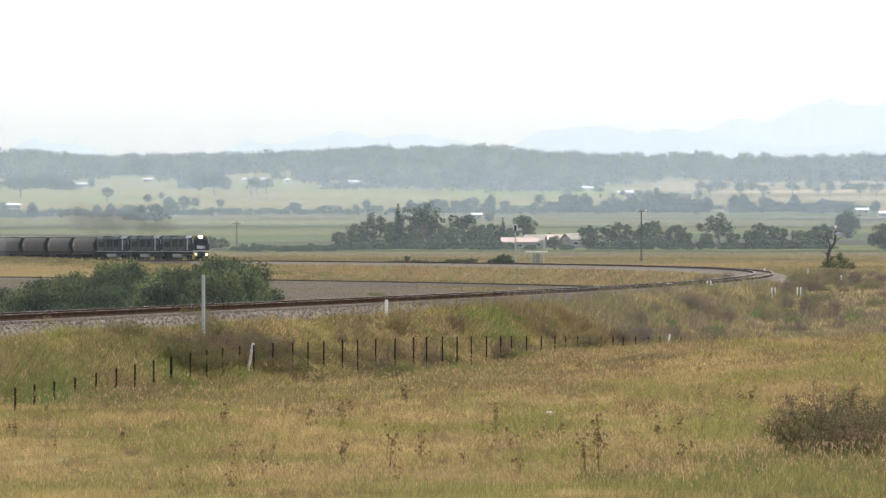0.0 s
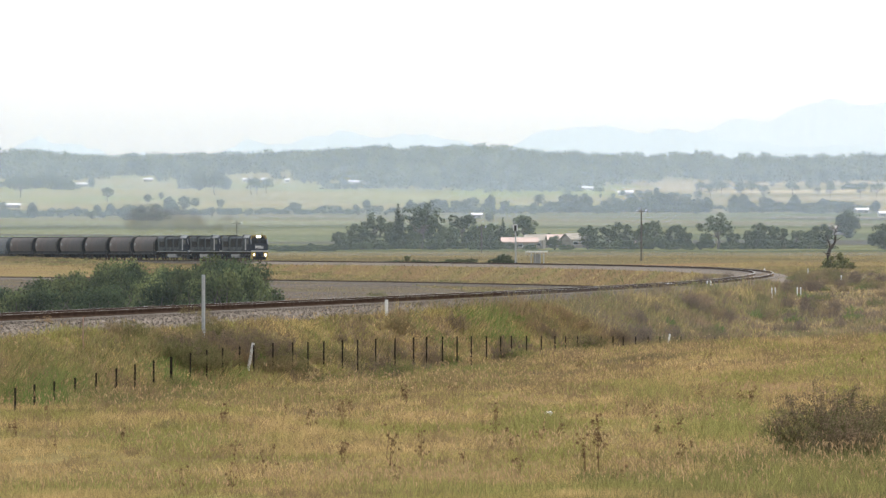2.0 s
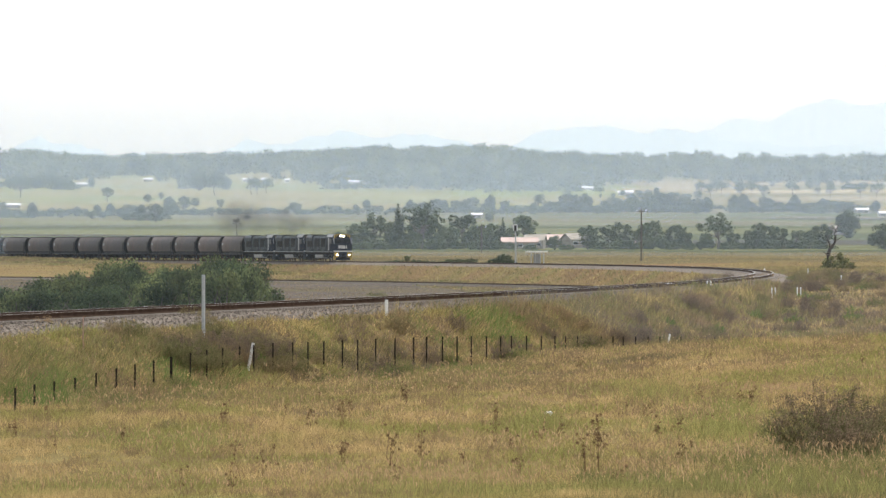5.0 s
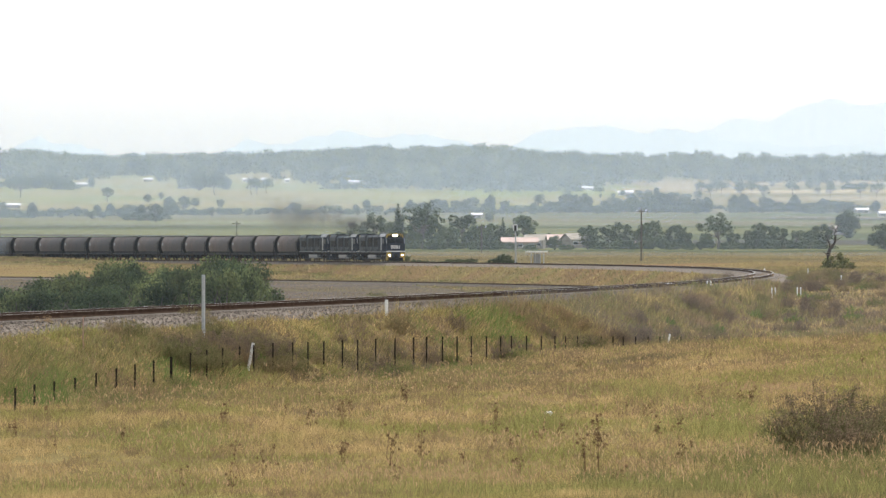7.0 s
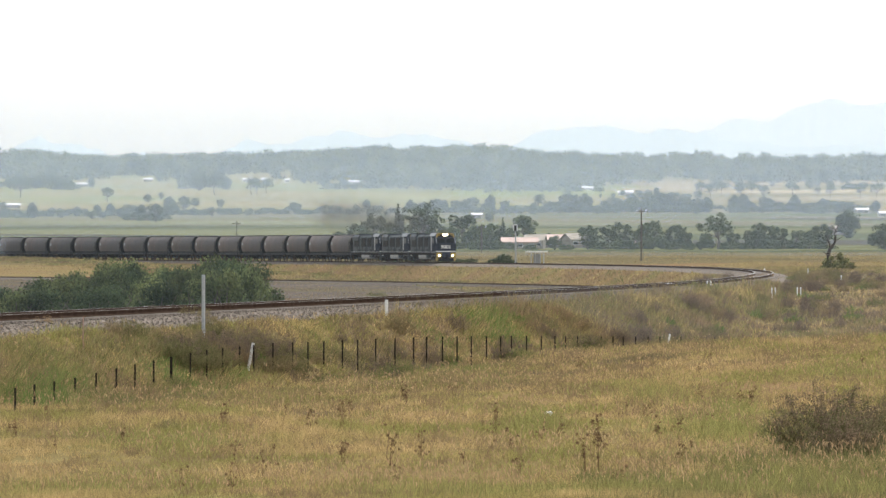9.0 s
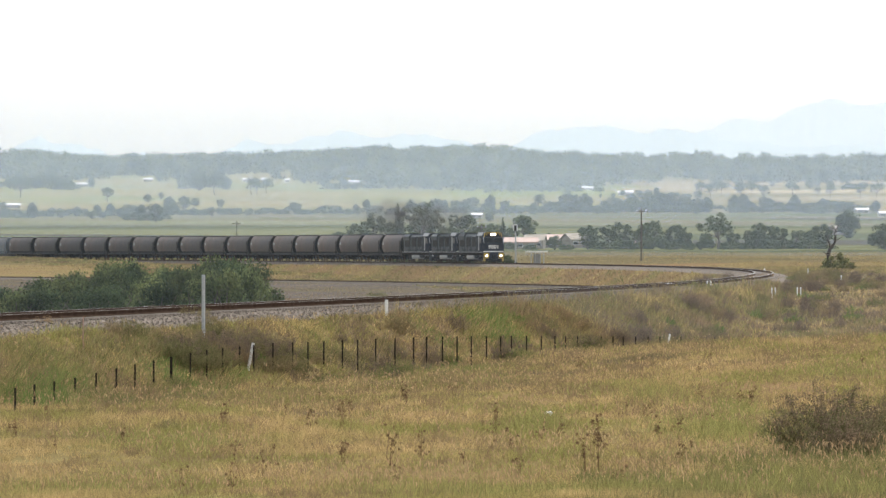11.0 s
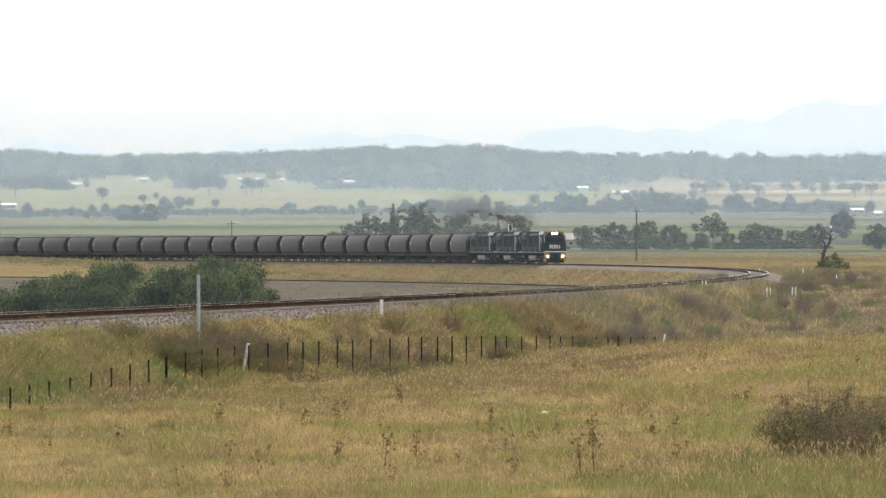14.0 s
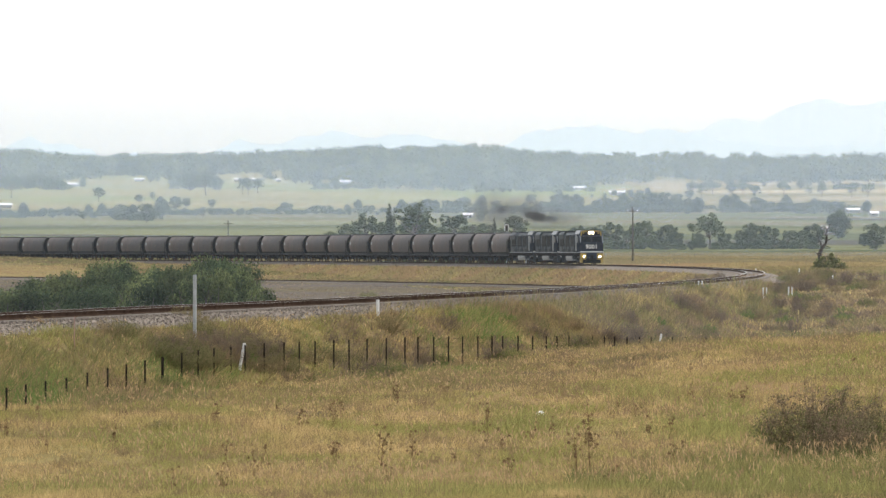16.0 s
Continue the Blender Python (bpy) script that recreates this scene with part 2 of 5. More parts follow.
def mesh_of(name, verts, faces, mat, parent=None, smooth=False):
    me = bpy.data.meshes.new(name)
    me.from_pydata(verts.tolist() if hasattr(verts, "tolist") else verts, [], faces.tolist() if hasattr(faces, "tolist") else faces)
    me.materials.append(mat)
    if smooth:
        me.shade_smooth()
    ob = new(name, me)
    ob.parent = parent
    return ob


def strip_mesh(name, rows, mat, parent=None, smooth=False):
    """A sheet through rows of points, all of one length."""
    k = len(rows[0])
    verts = [tuple(p) for r in rows for p in r]
    faces = [(i * k + j, i * k + j + 1, (i + 1) * k + j + 1, (i + 1) * k + j) for i in range(len(rows) - 1) for j in range(k - 1)]
    return mesh_of(name, verts, faces, mat, parent, smooth)


def bearing(mil, d, z=0.0):
    """A place d metres down the valley, mil thousandths to the right of straight ahead."""
    return Vector((mil * d / 1000, d, z))


TABLE = np.random.RandomState(5).rand(256, 256)


def ripple(x, y):
    """Smooth noise from 0 to 1 over arrays of x and y, one bump a unit."""
    x, y = np.asarray(x, float), np.asarray(y, float)
    i, j = np.floor(x).astype(int), np.floor(y).astype(int)
    u, v = x - i, y - j
    u, v = u * u * (3 - 2 * u), v * v * (3 - 2 * v)
    a, b = TABLE[i % 256, j % 256], TABLE[(i + 1) % 256, j % 256]
    c, d = TABLE[i % 256, (j + 1) % 256], TABLE[(i + 1) % 256, (j + 1) % 256]
    return (a * (1 - u) + b * u) * (1 - v) + (c * (1 - u) + d * u) * v


def ease(a, b, x):
    t = np.clip((np.asarray(x, float) - a) / (b - a), 0, 1)
    return t * t * (3 - 2 * t)


# ---- the railway's line: a long curve, s in metres along it, s = 0 where it points at the viewer ----
STEP = 4.0
line_s = np.arange(-1300, 901, STEP)
bend = np.interp(line_s, (-1300, -900, -500, -150, 0, 150, 300, 420, 520),
                 (0.860e-3, 0.723e-3, 0.586e-3, 0.599e-3, 0.397e-3, 0.480e-3, 0.086e-3, -0.299e-3, -0.685e-3))
turn = np.concatenate([[0], np.cumsum((bend[1:] + bend[:-1]) / 2 * STEP)])
mid = int(np.argmin(abs(line_s)))
BASE = math.atan(568 / 11500)
turn += BASE - turn[mid]
wx, wy = -np.sin(turn), -np.cos(turn)
line_x = np.concatenate([[0], np.cumsum((wx[1:] + wx[:-1]) / 2 * STEP)])
line_y = np.concatenate([[0], np.cumsum((wy[1:] + wy[:-1]) / 2 * STEP)])
line_x += 530.9 * math.sin(BASE) - line_x[mid]
line_y += 530.9 * math.cos(BASE) - line_y[mid]
RAIL = EYE.z - 1.94                  # top of the rails


def on_line(s, side=0.0, z=RAIL):
    """The place at s along the line, side metres to the right of a train's way."""
    x, y, a = (float(np.interp(s, line_s, v)) for v in (line_x, line_y, turn))
    return Vector((x - math.cos(a) * side, y + math.sin(a) * side, z))


def from_line(x, y):
    """How far places lie from the line."""
    x, y = np.asarray(x, float), np.asarray(y, float)
    lx, a = (np.interp(y, line_y[::-1], v[::-1]) for v in (line_x, turn))
    e = np.abs(x - lx) * np.cos(a)
    return np.where((y > line_y[0]) | (y < line_y[-1]), 1e3, e)


def plain(x, y):
    """The ground's height without the railway bank."""
    x, y = np.asarray(x, float), np.asarray(y, float)
    d = np.hypot(x, y)
    front = y > 0
    b = np.where(front, x / np.maximum(y, 1.0), 0.0)
    far = np.interp(d, (0, 40, 110, 190, 230, 400, 950, 1120, 1200, 1300, 1420, 1500, 2000, 2400, 2900, 3300, 3700, 4300, 4900),
                    (2.9, 1.5, 0.28, 0.18, 0.0, 0.0, 0.0, 1.5, 2.8, 3.8, 4.6, 5.3, 11.5, 18.0, 29, 38, 47, 59, 57))
    near_right = np.interp(d, (0, 40, 110, 170, 250, 290, 330, 420, 480, 700, 950, 1120, 1200, 1300, 1420, 1500),
                           (2.9, 1.5, 0.3, 0.62, 1.0, -0.4, -0.6, 1.7, 2.45, 2.3, 1.8, 2.0, 2.9, 3.8, 4.6, 5.3))
    w = ease(-0.03, 0.06, b)
    mixed = far * (1 - w) + near_right * w
    inside = ease(0.05, 0.035, b) * (d > 285) * (d < 1120)      # the hollow within the curve
    z = np.where(d < 1500, mixed, far)
    z = np.where(d > 285, z * (1 - inside) + np.minimum(z, far) * inside, z)
    roll = (ripple(x / 9.0, y / 9.0) - 0.5) * 0.30 + (ripple(x / 31.0, y / 31.0) - 0.5) * 0.5
    broad = (ripple(x / 260.0 + 7, y / 260.0) - 0.5) * np.interp(d, (900, 1500, 3000, 4500), (0, 1.5, 5, 12))
    hills = (ripple(x / 170.0 + 3, y / 500.0 + 9) - 0.5) * np.interp(d, (3300, 4200), (0, 9))
    ridge = np.interp(b * 1000, (-85, -60, -55, -40, -25, -9, 6, 15, 24, 33, 42, 60, 85), (0, 0, -2.5, -1, 0.5, 4.5, 4.5, 2.5, 1, 1.5, 0, -2, -1.5))
    hills = hills + ridge * ease(3200, 4200, d)
    return z + roll * np.interp(d, (60, 110, 350, 420), (0, 1, 1, 0.5)) + broad + hills


def land(x, y):
    """The ground's height with the railway bank."""
    x, y = np.asarray(x, float), np.asarray(y, float)
    z = plain(x, y)
    e = from_line(x, y)
    top = RAIL - 0.58
    bank = np.minimum(top, top - (e - 3.2) / 1.9)
    z = np.maximum(z, np.where(e < 16, bank, -9))
    return np.where(e < 3.2, np.minimum(z, top), np.where(e < 9, np.minimum(z, top + (e - 3.2) * 0.25), z))


def bed_land(x, y):
    """The ground sheet's height: it dips under the railway bank, which is a sheet of its own."""
    e = from_line(x, y)
    return np.where(e < 9, np.minimum(plain(x, y), RAIL - 0.72 + np.maximum(e - 3.2, 0) * 0.25), plain(x, y))


def height(x, y):
    return float(land(np.array([x]), np.array([y]))[0])


def build_ground():
    angles = np.concatenate([np.linspace(-180, -9, 36)[:-1], np.linspace(-9, 9, 241), np.linspace(9, 180, 36)[1:]])
    radii = np.concatenate([[0.02, 2.0], np.linspace(8, 96, 12), np.linspace(100, 420, 215), np.linspace(424, 1300, 190),
                            np.geomspace(1310, 4950, 90)])
    a, r = np.meshgrid(np.radians(angles), radii)
    x, y = r * np.sin(a) + 0.31, r * np.cos(a) - 1.7
    z = bed_land(x, y)
    n, k = x.shape
    verts = np.stack([x, y, z], -1).reshape(-1, 3)
    i, j = np.meshgrid(np.arange(n - 1), np.arange(k - 1), indexing="ij")
    q = np.stack([i * k + j, i * k + j + 1, (i + 1) * k + j + 1, (i + 1) * k + j], -1).reshape(-1, 4)[:, ::-1]
    ob = mesh_of("ground", verts, q, GROUND, smooth=True)
    for m in (PADDOCK, SLOPE, DRY_SLOPE, LIME_SLOPE):
        ob.data.materials.append(m)
    near_x, near_y, near_r = x[:-1, :-1], y[:-1, :-1], r[:-1, :-1]
    ragged = near_r + 160 * (ripple(near_x / 60, near_y / 60) - 0.5)
    side = near_x / np.maximum(near_y, 1) * 1000 + 12 * (ripple(near_x / 50 + 3, near_y / 80) - 0.5)
    which = (near_r > 1120).astype(np.int32) + (ragged > 2480)
    which[(which == 2) & (side > 27)] = 3
    which[(which == 2) & (side > 5) & (side < 27) & (ragged > 2760)] = 4
    ob.data.polygons.foreach_set("material_index", which.reshape(-1).astype(np.int32))
    tagged(ob, "dry golden grassland rising to pale green pasture and wooded hills", "ground", kind="structure")
    return ob


ground = build_ground()


def build_haze_sheets():
    # Upright see-through sheets across the view, added to pale what lies behind them.
    for (d, m) in zip((290, 1240, 1560, 1900, 2240, 2680, 3100), HAZE_SHEETS):
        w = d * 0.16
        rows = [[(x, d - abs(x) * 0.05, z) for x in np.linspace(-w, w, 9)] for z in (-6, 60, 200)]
        tagged(strip_mesh("haze", rows, m), "upright see-through pale blue sheet standing in for valley haze", "haze", kind="structure")


build_haze_sheets()


def build_range():
    """The far blue mountains behind the wooded hills, one range behind the other, haze in their glow."""
    near = ((-110, -70, -62, -50, -42, -30, -16, -4, 8, 16, 26, 34, 44, 52, 70, 110), (50, 66, 86, 74, 72, 82, 93, 86, 80, 91, 95, 92, 86, 80, 84, 70))
    far = ((-110, -45, -20, 8, 22, 32, 40, 50, 57, 66, 75, 110), (40, 55, 66, 72, 84, 92, 97, 104, 114, 117, 112, 100))
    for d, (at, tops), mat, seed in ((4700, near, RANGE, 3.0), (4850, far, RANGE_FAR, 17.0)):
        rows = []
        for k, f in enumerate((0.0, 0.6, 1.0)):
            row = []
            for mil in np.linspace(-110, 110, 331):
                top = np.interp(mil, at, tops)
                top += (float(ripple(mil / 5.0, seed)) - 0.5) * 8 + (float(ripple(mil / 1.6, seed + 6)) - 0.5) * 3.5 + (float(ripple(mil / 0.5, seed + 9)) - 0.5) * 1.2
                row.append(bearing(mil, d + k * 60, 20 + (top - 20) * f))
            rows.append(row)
        tagged(strip_mesh("backdrop", rows, mat, smooth=True), "distant mountain range backdrop, haze put into its pale blue glow", "mountains", kind="structure")


build_range()


# ---- the track ----
def sweep(name, s0, s1, step, profile, mat, parent=None, drop=0.0):
    """A sheet swept along the line; profile: pairs of side and height above the rails."""
    rows = [[on_line(s, side, RAIL + z - drop) for side, z in profile] for s in np.arange(s0, s1 + 0.1, step)]
    return strip_mesh(name, rows, mat, parent)


def build_track():
    bed = tagged(sweep("ballast_bed", -1296, 420, 4.0, [(-2.7, -0.66), (-1.75, -0.24), (-0.8, -0.21), (0.8, -0.21), (1.75, -0.24), (2.7, -0.66)], BALLAST),
                 "grey crushed-stone ballast bed under the railway track", "ballast", kind="structure")
    top = -0.58
    tagged(sweep("embankment", -1296, 880, 4.0, [(-18, top - 7.8), (-12, top - 4.63), (-8, top - 2.53), (-5, top - 0.95), (-3.2, top), (3.2, top), (5, top - 0.95), (8, top - 2.53), (12, top - 4.63), (18, top - 7.8)], GROUND),
           "grass-grown earth embankment carrying the railway", "embankment", kind="structure")
    tagged(sweep("stained_ballast", -1296, 420, 4.0, [(-1.3, -0.215), (-1.1, -0.19), (1.1, -0.19), (1.3, -0.215)], STAINED),
           "rust-stained brown ballast between the rails", "ballast", kind="structure")
    track = thing("railway_track", "single curved railway track with rusty rails on concrete sleepers", "railway track", kind="structure")
    for side in (-0.755, 0.755):
        outline = [(-0.07, -0.17), (-0.07, -0.15), (-0.012, -0.13), (-0.012, -0.05), (-0.036, -0.035), (-0.036, 0.0),
                   (0.036, 0.0), (0.036, -0.035), (0.012, -0.05), (0.012, -0.13), (0.07, -0.15), (0.07, -0.17)]
        rail = sweep("rail", -1296, 420, 4.0, [(side + u, z) for u, z in outline], RUST, track)
        rail.data.materials.append(RAIL_TOP)
        n = len(outline) - 1
        rail.data.polygons.foreach_set("material_index", [1 if k % n == 5 else 0 for k in range(len(rail.data.polygons))])
    return track


track = build_track()


def loose_stones():
    """Stones on the near shoulder of the ballast."""
    rnd = np.random.RandomState(17)
    n = 26000
    s = 420 - 260 * rnd.uniform(0, 1, n) ** 1.3
    side = -rnd.uniform(1.3, 2.75, n) * np.where(rnd.uniform(0, 1, n) < 0.25, -1, 1)
    lx, ly, a = (np.interp(s, line_s, v) for v in (line_x, line_y, turn))
    x, y = lx - np.cos(a) * side, ly + np.sin(a) * side
    z = RAIL + np.interp(np.abs(side), (0.8, 1.75, 2.7), (-0.21, -0.24, -0.66)) + 0.01
    r = rnd.uniform(0.02, 0.045, (n, 1, 1))
    unit = np.array([(1, 0, 0), (-1, 0, 0), (0, 1, 0), (0, -1, 0), (0, 0, 0.8), (0, 0, -0.8)], float)
    p = (unit + rnd.normal(size=(n, 6, 3)) * 0.25) * r + np.stack([x, y, z], 1)[:, None]
    tri = np.array([(0, 2, 4), (2, 1, 4), (1, 3, 4), (3, 0, 4), (2, 0, 5), (1, 2, 5), (3, 1, 5), (0, 3, 5)])
    f = (np.arange(n)[:, None, None] * 6 + tri).reshape(-1, 3)
    tagged(mesh_of("ballast_stones", p.reshape(-1, 3), f, BALLAST), "loose grey-brown ballast stones on the shoulder", "stones", kind="stuff")


loose_stones()


def build_low_line():
    """A second line on the flat within the curve, with its grey yard."""
    a, b, c = (bearing(m, d) for m, d in ((-90.78, 985), (-24.70, 844), (27.48, 688)))
    rows = []
    for k in range(61):
        t = k / 60
        p = a * (1 - t) * (1 - 2 * t) + b * 4 * t * (1 - t) + c * t * (2 * t - 1)
        rows.append(p)
    yard = []
    for p in rows:
        yard.append([(p.x + 0.1 * o, p.y - o, height(p.x + 0.1 * o, p.y - o) + 0.06) for o in np.linspace(-4, 330, 50)])
    tagged(strip_mesh("gravel_yard", yard, GRAVEL), "flat bare grey gravel ground inside the curve", "gravel", kind="structure")
    low = thing("low_track", "disused low railway track beside the embankment foot", "railway track", kind="structure")
    for o in (-0.75, 0.75):
        prof = [(o - 0.07, 0.33), (o - 0.07, 0.5), (o + 0.07, 0.5), (o + 0.07, 0.33)]
        strip_mesh("rail", [[(p.x + 0.1 * u, p.y - u, 0.0 + z) for u, z in prof] for p in rows], RUST, low)
    strip_mesh("bed", [[(p.x, p.y + u, z) for u, z in ((-3.4, -0.3), (-1.7, 0.36), (1.7, 0.36), (3.4, -0.3))] for p in rows], BALLAST, low)


build_low_line()


# ---- the train ----
PITCH, LOCO = 16.2, 22.0
SPEED = 19.57
NOSE = -596.5                        # where the leading nose is on the line at the start


def bogie(parent, x, wheels, gauge=0.76, r=0.46):
    b = part("bogie", box(bmesh.new(), x - wheels * 0.62, x + wheels * 0.62, -1.05, 1.05, 0.48, 0.78, 0.06), UNDER, parent)
    for k in range(wheels):
        wx_ = x + (k - (wheels - 1) / 2) * 1.78
        for y in (-gauge, gauge):
            part("axle_box", box(bmesh.new(), wx_ - 0.17, wx_ + 0.17, y * 1.42 - 0.07, y * 1.42 + 0.07, r - 0.16, r + 0.2, 0.03), GREY, b)
            part("wheel", rod(bmesh.new(), (wx_, y - 0.07, r), (wx_, y + 0.07, r), r, n=16), RUST, b)
    return b


def handrail(parent, x0, x1, y, z0, z1, n):
    bm = bmesh.new()
    rod(bm, (x0, y, z1), (x1, y, z1), 0.03, n=6)
    for k in range(n):
        x = x0 + (x1 - x0) * k / (n - 1)
        rod(bm, (x, y, z0), (x, y, z1), 0.018, n=6)
    return part("handrail", bm, BLACK, parent)


def locomotive(lead):
    """x runs forward, the origin lies on the rails below the middle."""
    ob = thing("locomotive", "dark blue and grey diesel locomotive " + ("with yellow end panels, headlights lit" if lead else "coupled within the train"),
               "locomotive", "locomotives of the coal train")
    h = LOCO / 2
    part("underframe", box(bmesh.new(), -h + 0.4, h - 0.4, -1.45, 1.45, 1.02, 1.42, 0.05), UNDER, ob)
    part("sill_stripe", box(bmesh.new(), -h + 0.5, h - 0.3, -1.475, 1.475, 1.44, 1.52), SILVER, ob, "pale grey stripe along the sill")
    hood = [(-1.30, 1.52), (-1.30, 3.55), (-0.95, 4.02), (0.95, 4.02), (1.30, 3.55), (1.30, 1.52)]
    part("long_hood", prism(bmesh.new(), hood, -h + 0.7, 6.0), HOOD, ob, "weathered grey-blue hood")
    for k in range(9):
        for y in (-1.33, 1.33):
            x = -8.6 + k * 1.6
            part("hood_door", box(bmesh.new(), x, x + 1.45, y - 0.02, y + 0.02, 1.65, 3.3, 0.012), HOOD, ob)
    for x, w in ((-8.9, 3.4), (-3.4, 3.0), (1.2, 2.6)):
        for y in (-1.34, 1.34):
            grille = part("radiator_grille", box(bmesh.new(), x, x + w, y - 0.06, y + 0.06, 2.3, 3.6, 0.02), BLACK, ob, "black louvred grille")
            for z in (2.27, 3.63):
                part("grille_frame", box(bmesh.new(), x - 0.06, x + w + 0.06, y - 0.08, y + 0.08, z - 0.05, z + 0.05), GREY, grille)
    for x in (-5.2, -0.2, 4.2):
        for y in (-1.345, 1.345):
            part("hood_pillar", box(bmesh.new(), x, x + 0.55, y - 0.05, y + 0.05, 1.6, 3.75, 0.02), GREY, ob, "paler grey hood panel")
            part("walkway_locker", box(bmesh.new(), x - 0.5, x + 0.9, y * 1.04 - 0.06, y * 1.04 + 0.06, 1.53, 1.95, 0.02), GREY, ob)
    flare = [(-1.46, 3.2), (-1.46, 3.75), (-1.15, 4.14), (1.15, 4.14), (1.46, 3.75), (1.46, 3.2)]
    part("radiator_flare", prism(bmesh.new(), flare, -h + 1.0, -h + 5.6), HOOD, ob)
    for x in (-9.0, -7.3):
        part("roof_fan", rod(bmesh.new(), (x, 0, 4.12), (x, 0, 4.24), 0.72, n=20), BLACK, ob)
    part("exhaust_stack", box(bmesh.new(), 0.6, 1.8, -0.3, 0.3, 4.0, 4.32, 0.04), BLACK, ob)
    part("dynamic_brake_hatch", box(bmesh.new(), 2.6, 5.2, -1.0, 1.0, 4.0, 4.16, 0.05), GREY, ob)
    # the blower housing behind the cab, painted pale
    part("equipment_cabinet", box(bmesh.new(), 5.0, 6.6, -1.42, 1.42, 1.55, 3.85, 0.08), GREY, ob)
    # Roof edge in light grey: the bright highlight there is put into its colour.
    part("cab_roof", prism(bmesh.new(), [(-1.44, 3.78), (-1.18, 4.26), (1.18, 4.26), (1.44, 3.78), (1.36, 3.78), (1.12, 4.18), (-1.12, 4.18), (-1.36, 3.78)], 5.4, h - 1.6), SILVER, ob, "sloping roof edge over the cab, highlight put into its pale grey")
    # wide cab: a sloping nose below, raked windscreen, brow above
    bm = bmesh.new()
    side = [(6.6, 1.5), (h - 0.35, 1.5), (h - 0.15, 2.75), (h - 0.72, 3.55), (h - 1.0, 4.05), (6.6, 4.18)]
    for y in (-1.46, 1.46):
        bm.faces.new([bm.verts.new((x, y * (0.86 if z > 3.9 else 1.0), z)) for x, z in side])
    bm.verts.ensure_lookup_table()
    n = len(side)
    for i in range(n):
        j = (i + 1) % n
        bm.faces.new((bm.verts[i], bm.verts[j], bm.verts[n + j], bm.verts[n + i]))
    bmesh.ops.recalc_face_normals(bm, faces=bm.faces[:])
    bmesh.ops.bevel(bm, geom=bm.edges[:], offset=0.07, segments=2, affect="EDGES")
    cab = part("cab", bm, BLUE, ob)
    bm = bmesh.new()
    prism(bm, [(-1.30, 3.62), (-1.22, 4.12), (-0.85, 4.26), (0.85, 4.26), (1.22, 4.12), (1.30, 3.62)], h - 1.55, h - 0.78)
    brow = part("brow", bm, BLACK, cab)
    # The lead's yellow brow edging also takes the headlamps' amber glow into its paint.
    for y in (-1, 1):
        bm = bmesh.new()
        prism(bm, [(y * 1.33, 3.60), (y * 1.25, 4.14), (y * 1.10, 4.14), (y * 1.16, 3.60)], h - 0.80, h - 0.74)
        part("brow_stripe", bm, YELLOW if lead else GREY, brow, "dull yellow brow edge, with headlamp glow put into its colour" if lead else "")
    part("brow_band", box(bmesh.new(), h - 0.80, h - 0.75, -1.08, 1.08, 4.10, 4.22), YELLOW if lead else GREY, brow)
    for y0, y1 in ((-1.28, -0.06), (0.06, 1.28)):
        m = Matrix.Translation((h - 0.40, (y0 + y1) / 2, 3.18)) @ Matrix.Rotation(radians(-35), 4, "Y")
        bm = box(bmesh.new(), -0.03, 0.03, -(y1 - y0) / 2, (y1 - y0) / 2, -0.42, 0.42, 0.02)
        bmesh.ops.transform(bm, matrix=m, verts=bm.verts[:])
        part("windscreen", bm, GLASS_DARK, cab)
    for y in (-1.40, 0.0, 1.40):
        part("windscreen_post", rod(bmesh.new(), (h - 0.12, y, 2.76), (h - 0.68, y, 3.58), 0.05, n=6), SILVER if y else BLUE, cab)
    for y in (-1.475, 1.475):
        part("side_window", box(bmesh.new(), 7.6, 9.3, y - 0.02, y + 0.02, 2.75, 3.5, 0.015), GLASS_DARK, cab)
        part("cab_panel", box(bmesh.new(), 6.75, 7.5, y - 0.022, y + 0.022, 1.7, 3.7, 0.015), SILVER, cab, "pale grey panel behind the cab window")
    part("nose_stripe", box(bmesh.new(), h - 0.38, h - 0.2, -1.44, 1.44, 1.52, 1.64), WHITE, cab, "white stripe across the nose")
    part("buffer_beam", box(bmesh.new(), h - 0.5, h - 0.08, -1.45, 1.45, 0.72, 1.48, 0.05), BLUE, ob)
    for y0, y1 in ((-1.44, -0.66), (0.66, 1.44)):
        part("end_panel", box(bmesh.new(), h - 0.2, h - 0.05, y0, y1, 0.74, 1.4, 0.03), YELLOW if lead else GREY, ob, "yellow end panel" if lead else "")
    for y0, y1 in ((-1.42, -0.72), (0.72, 1.42)):
        part("step_guard", box(bmesh.new(), h - 0.75, h - 0.12, y0, y1, 0.22, 0.74, 0.04), YELLOW if lead else GREY, ob)
    bm = bmesh.new()
    prism(bm, [(-1.15, 0.14), (-1.15, 0.6), (1.15, 0.6), (1.15, 0.14)], h - 0.6, h - 0.1)
    part("plough", bm, BLACK, ob)
    part("coupler", box(bmesh.new(), h - 0.1, h + 0.18, -0.22, 0.22, 0.62, 1.2, 0.06), BLACK, ob)
    part("rear_coupler", box(bmesh.new(), -h - 0.1, -h + 0.5, -0.22, 0.22, 0.7, 1.1, 0.06), BLACK, ob)
    part("fuel_tank", prism(bmesh.new(), [(-1.3, 0.45), (-1.42, 0.7), (-1.42, 1.05), (1.42, 1.05), (1.42, 0.7), (1.3, 0.45)], -3.2, 2.6), SILVER, ob, "grimy pale grey fuel tank")
